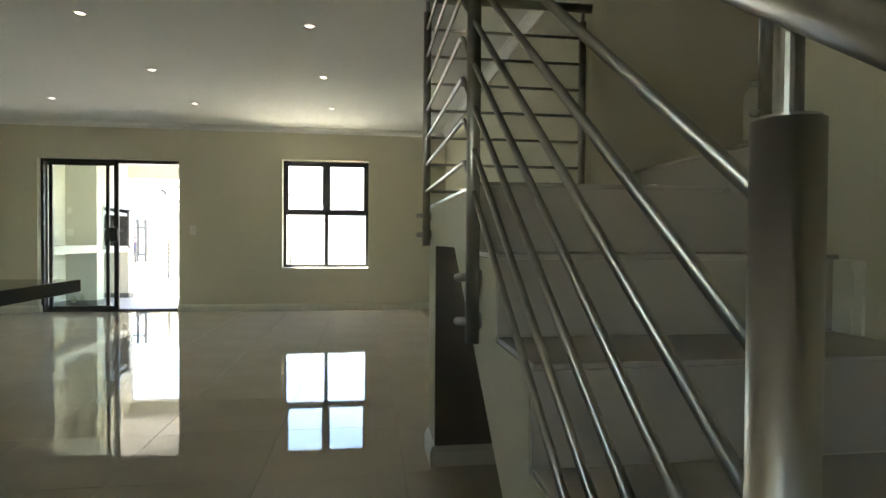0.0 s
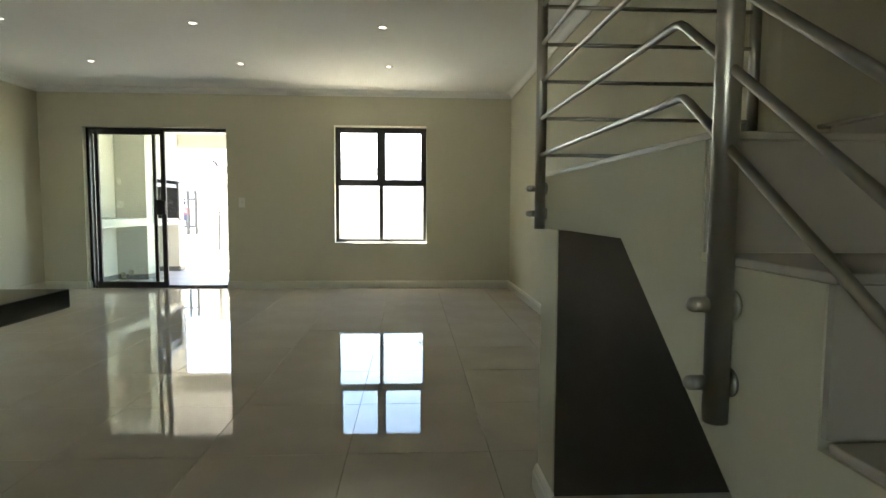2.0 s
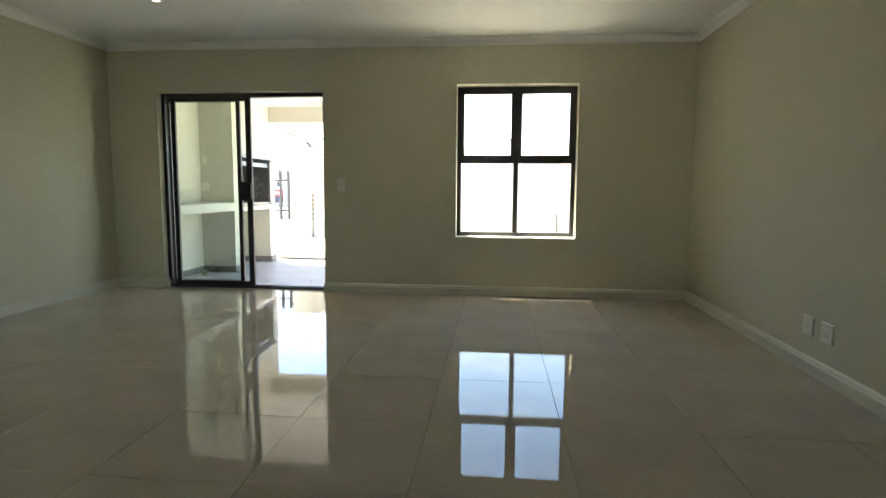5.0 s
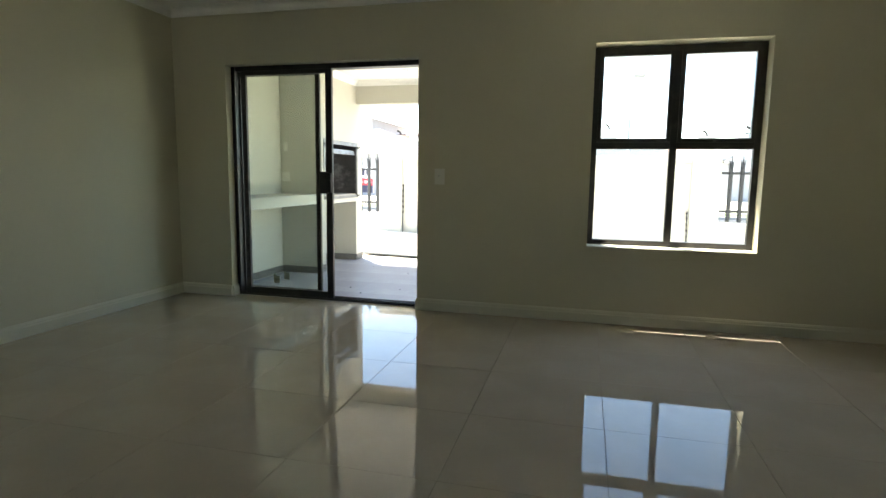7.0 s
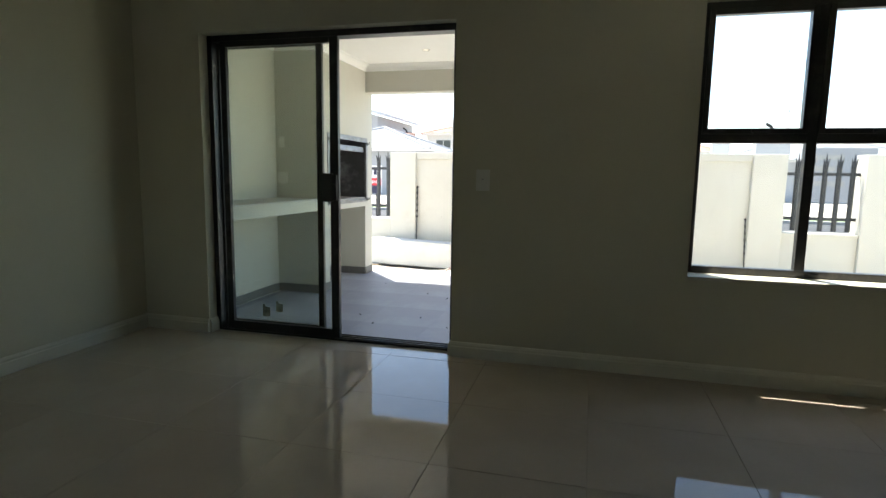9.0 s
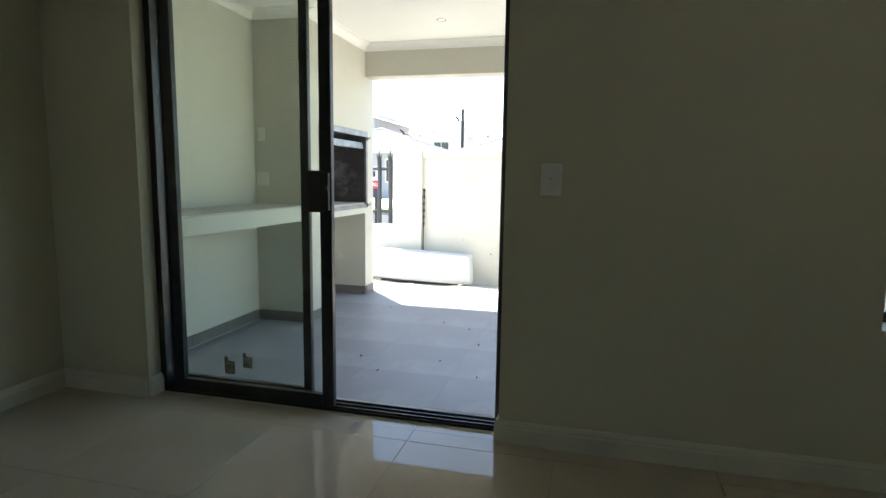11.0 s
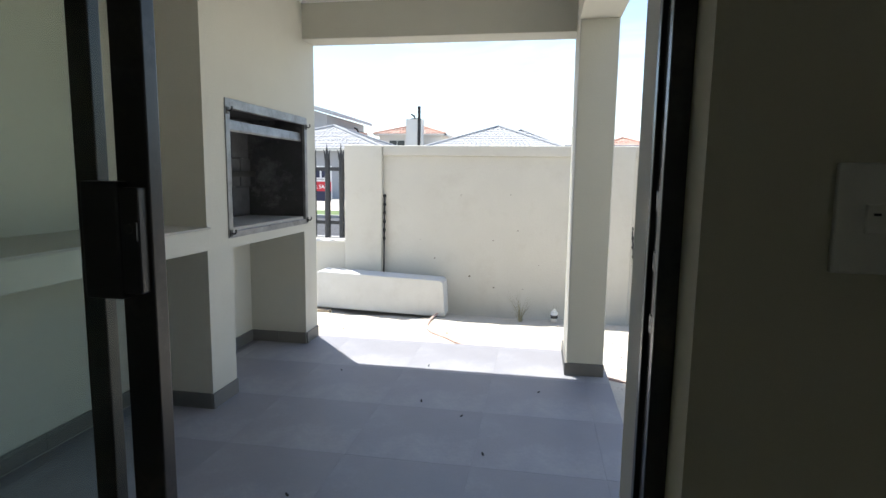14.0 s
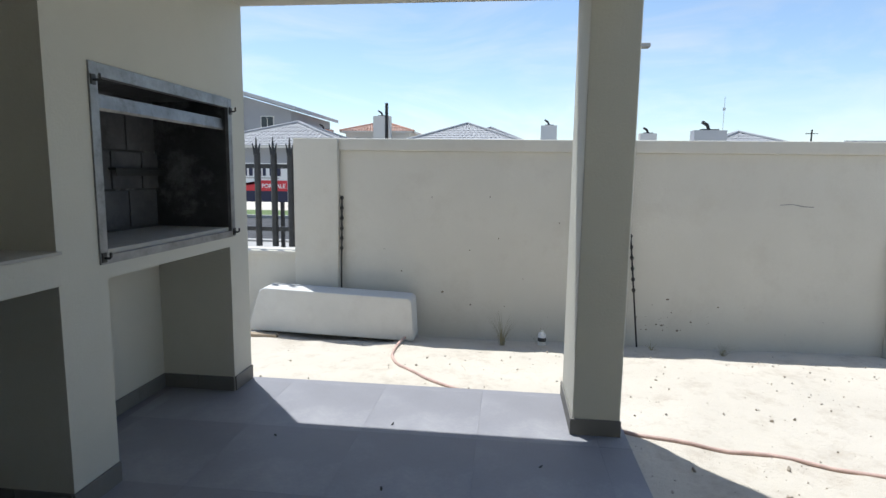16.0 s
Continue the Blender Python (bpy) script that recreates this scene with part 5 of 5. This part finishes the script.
def lay(owner, x0, x1, y0, y1, ox, oy, step, z_top, depth, joint, material, name="tile", skip=None, edge=0.0012):
    """Tiles as objects of their own; whole tiles share one mesh, cut tiles share one mesh a size. z_top is the walking level."""
    shared = {}
    at = ORIGIN[owner.name]
    i0, i1 = math.floor((x0 - ox) / step), math.ceil((x1 - ox) / step)
    j0, j1 = math.floor((y0 - oy) / step), math.ceil((y1 - oy) / step)
    r = random.Random(9)
    for j in range(j0, j1):
        for i in range(i0, i1):
            a, c = max(x0, ox + i * step + joint / 2), min(x1, ox + (i + 1) * step - joint / 2)
            d, e = max(y0, oy + j * step + joint / 2), min(y1, oy + (j + 1) * step - joint / 2)
            if c - a < 0.01 or e - d < 0.01 or (skip and skip(a, c, d, e)):
                continue
            key = (round(c - a, 3), round(e - d, 3))
            if key not in shared:
                bm = mesh()
                w, h = c - a, e - d
                box(bm, (-w / 2, -h / 2, -depth), (w / 2, h / 2, 0))
                top = [ed for ed in bm.edges if all(v.co.z > -1e-6 for v in ed.verts)]
                bmesh.ops.bevel(bm, geom=top, offset=edge, segments=1, affect="EDGES")
                bmesh.ops.recalc_face_normals(bm, faces=bm.faces)
                data = bpy.data.meshes.new(name)
                bm.to_mesh(data)
                bm.free()
                data.materials.append(material)
                shared[key] = data
            ob = new(name, shared[key])
            ob.parent = owner
            ob.location = Vector(((a + c) / 2, (d + e) / 2, z_top + r.uniform(-0.0003, 0.0003))) - at


def covered(a, c, d, e):
    return (a > 1.37 and e < 2.5) or (a > 1.30 and e > 2.84)


lay(floor, X_LEFT, X_RIGHT + 0.0, Y_BACK, Y_FAR, -0.31, 8.14, TILE_STEP, 0.0, 0.0098, JOINT, TILE, skip=covered, edge=0.0007)
lay(floor, DOOR_X0, DOOR_X1, Y_FAR + 0.0005, 8.32, -0.31, 8.14, TILE_STEP, 0.0, 0.0098, JOINT, TILE, edge=0.0007)
lay(patio_floor, -4.80, PATIO_X - 0.0, Y_OUT, PATIO_Y, -2.30, 11.745, 0.605, PATIO_Z, 0.0078, 0.0004, SLATE, edge=0.0004)
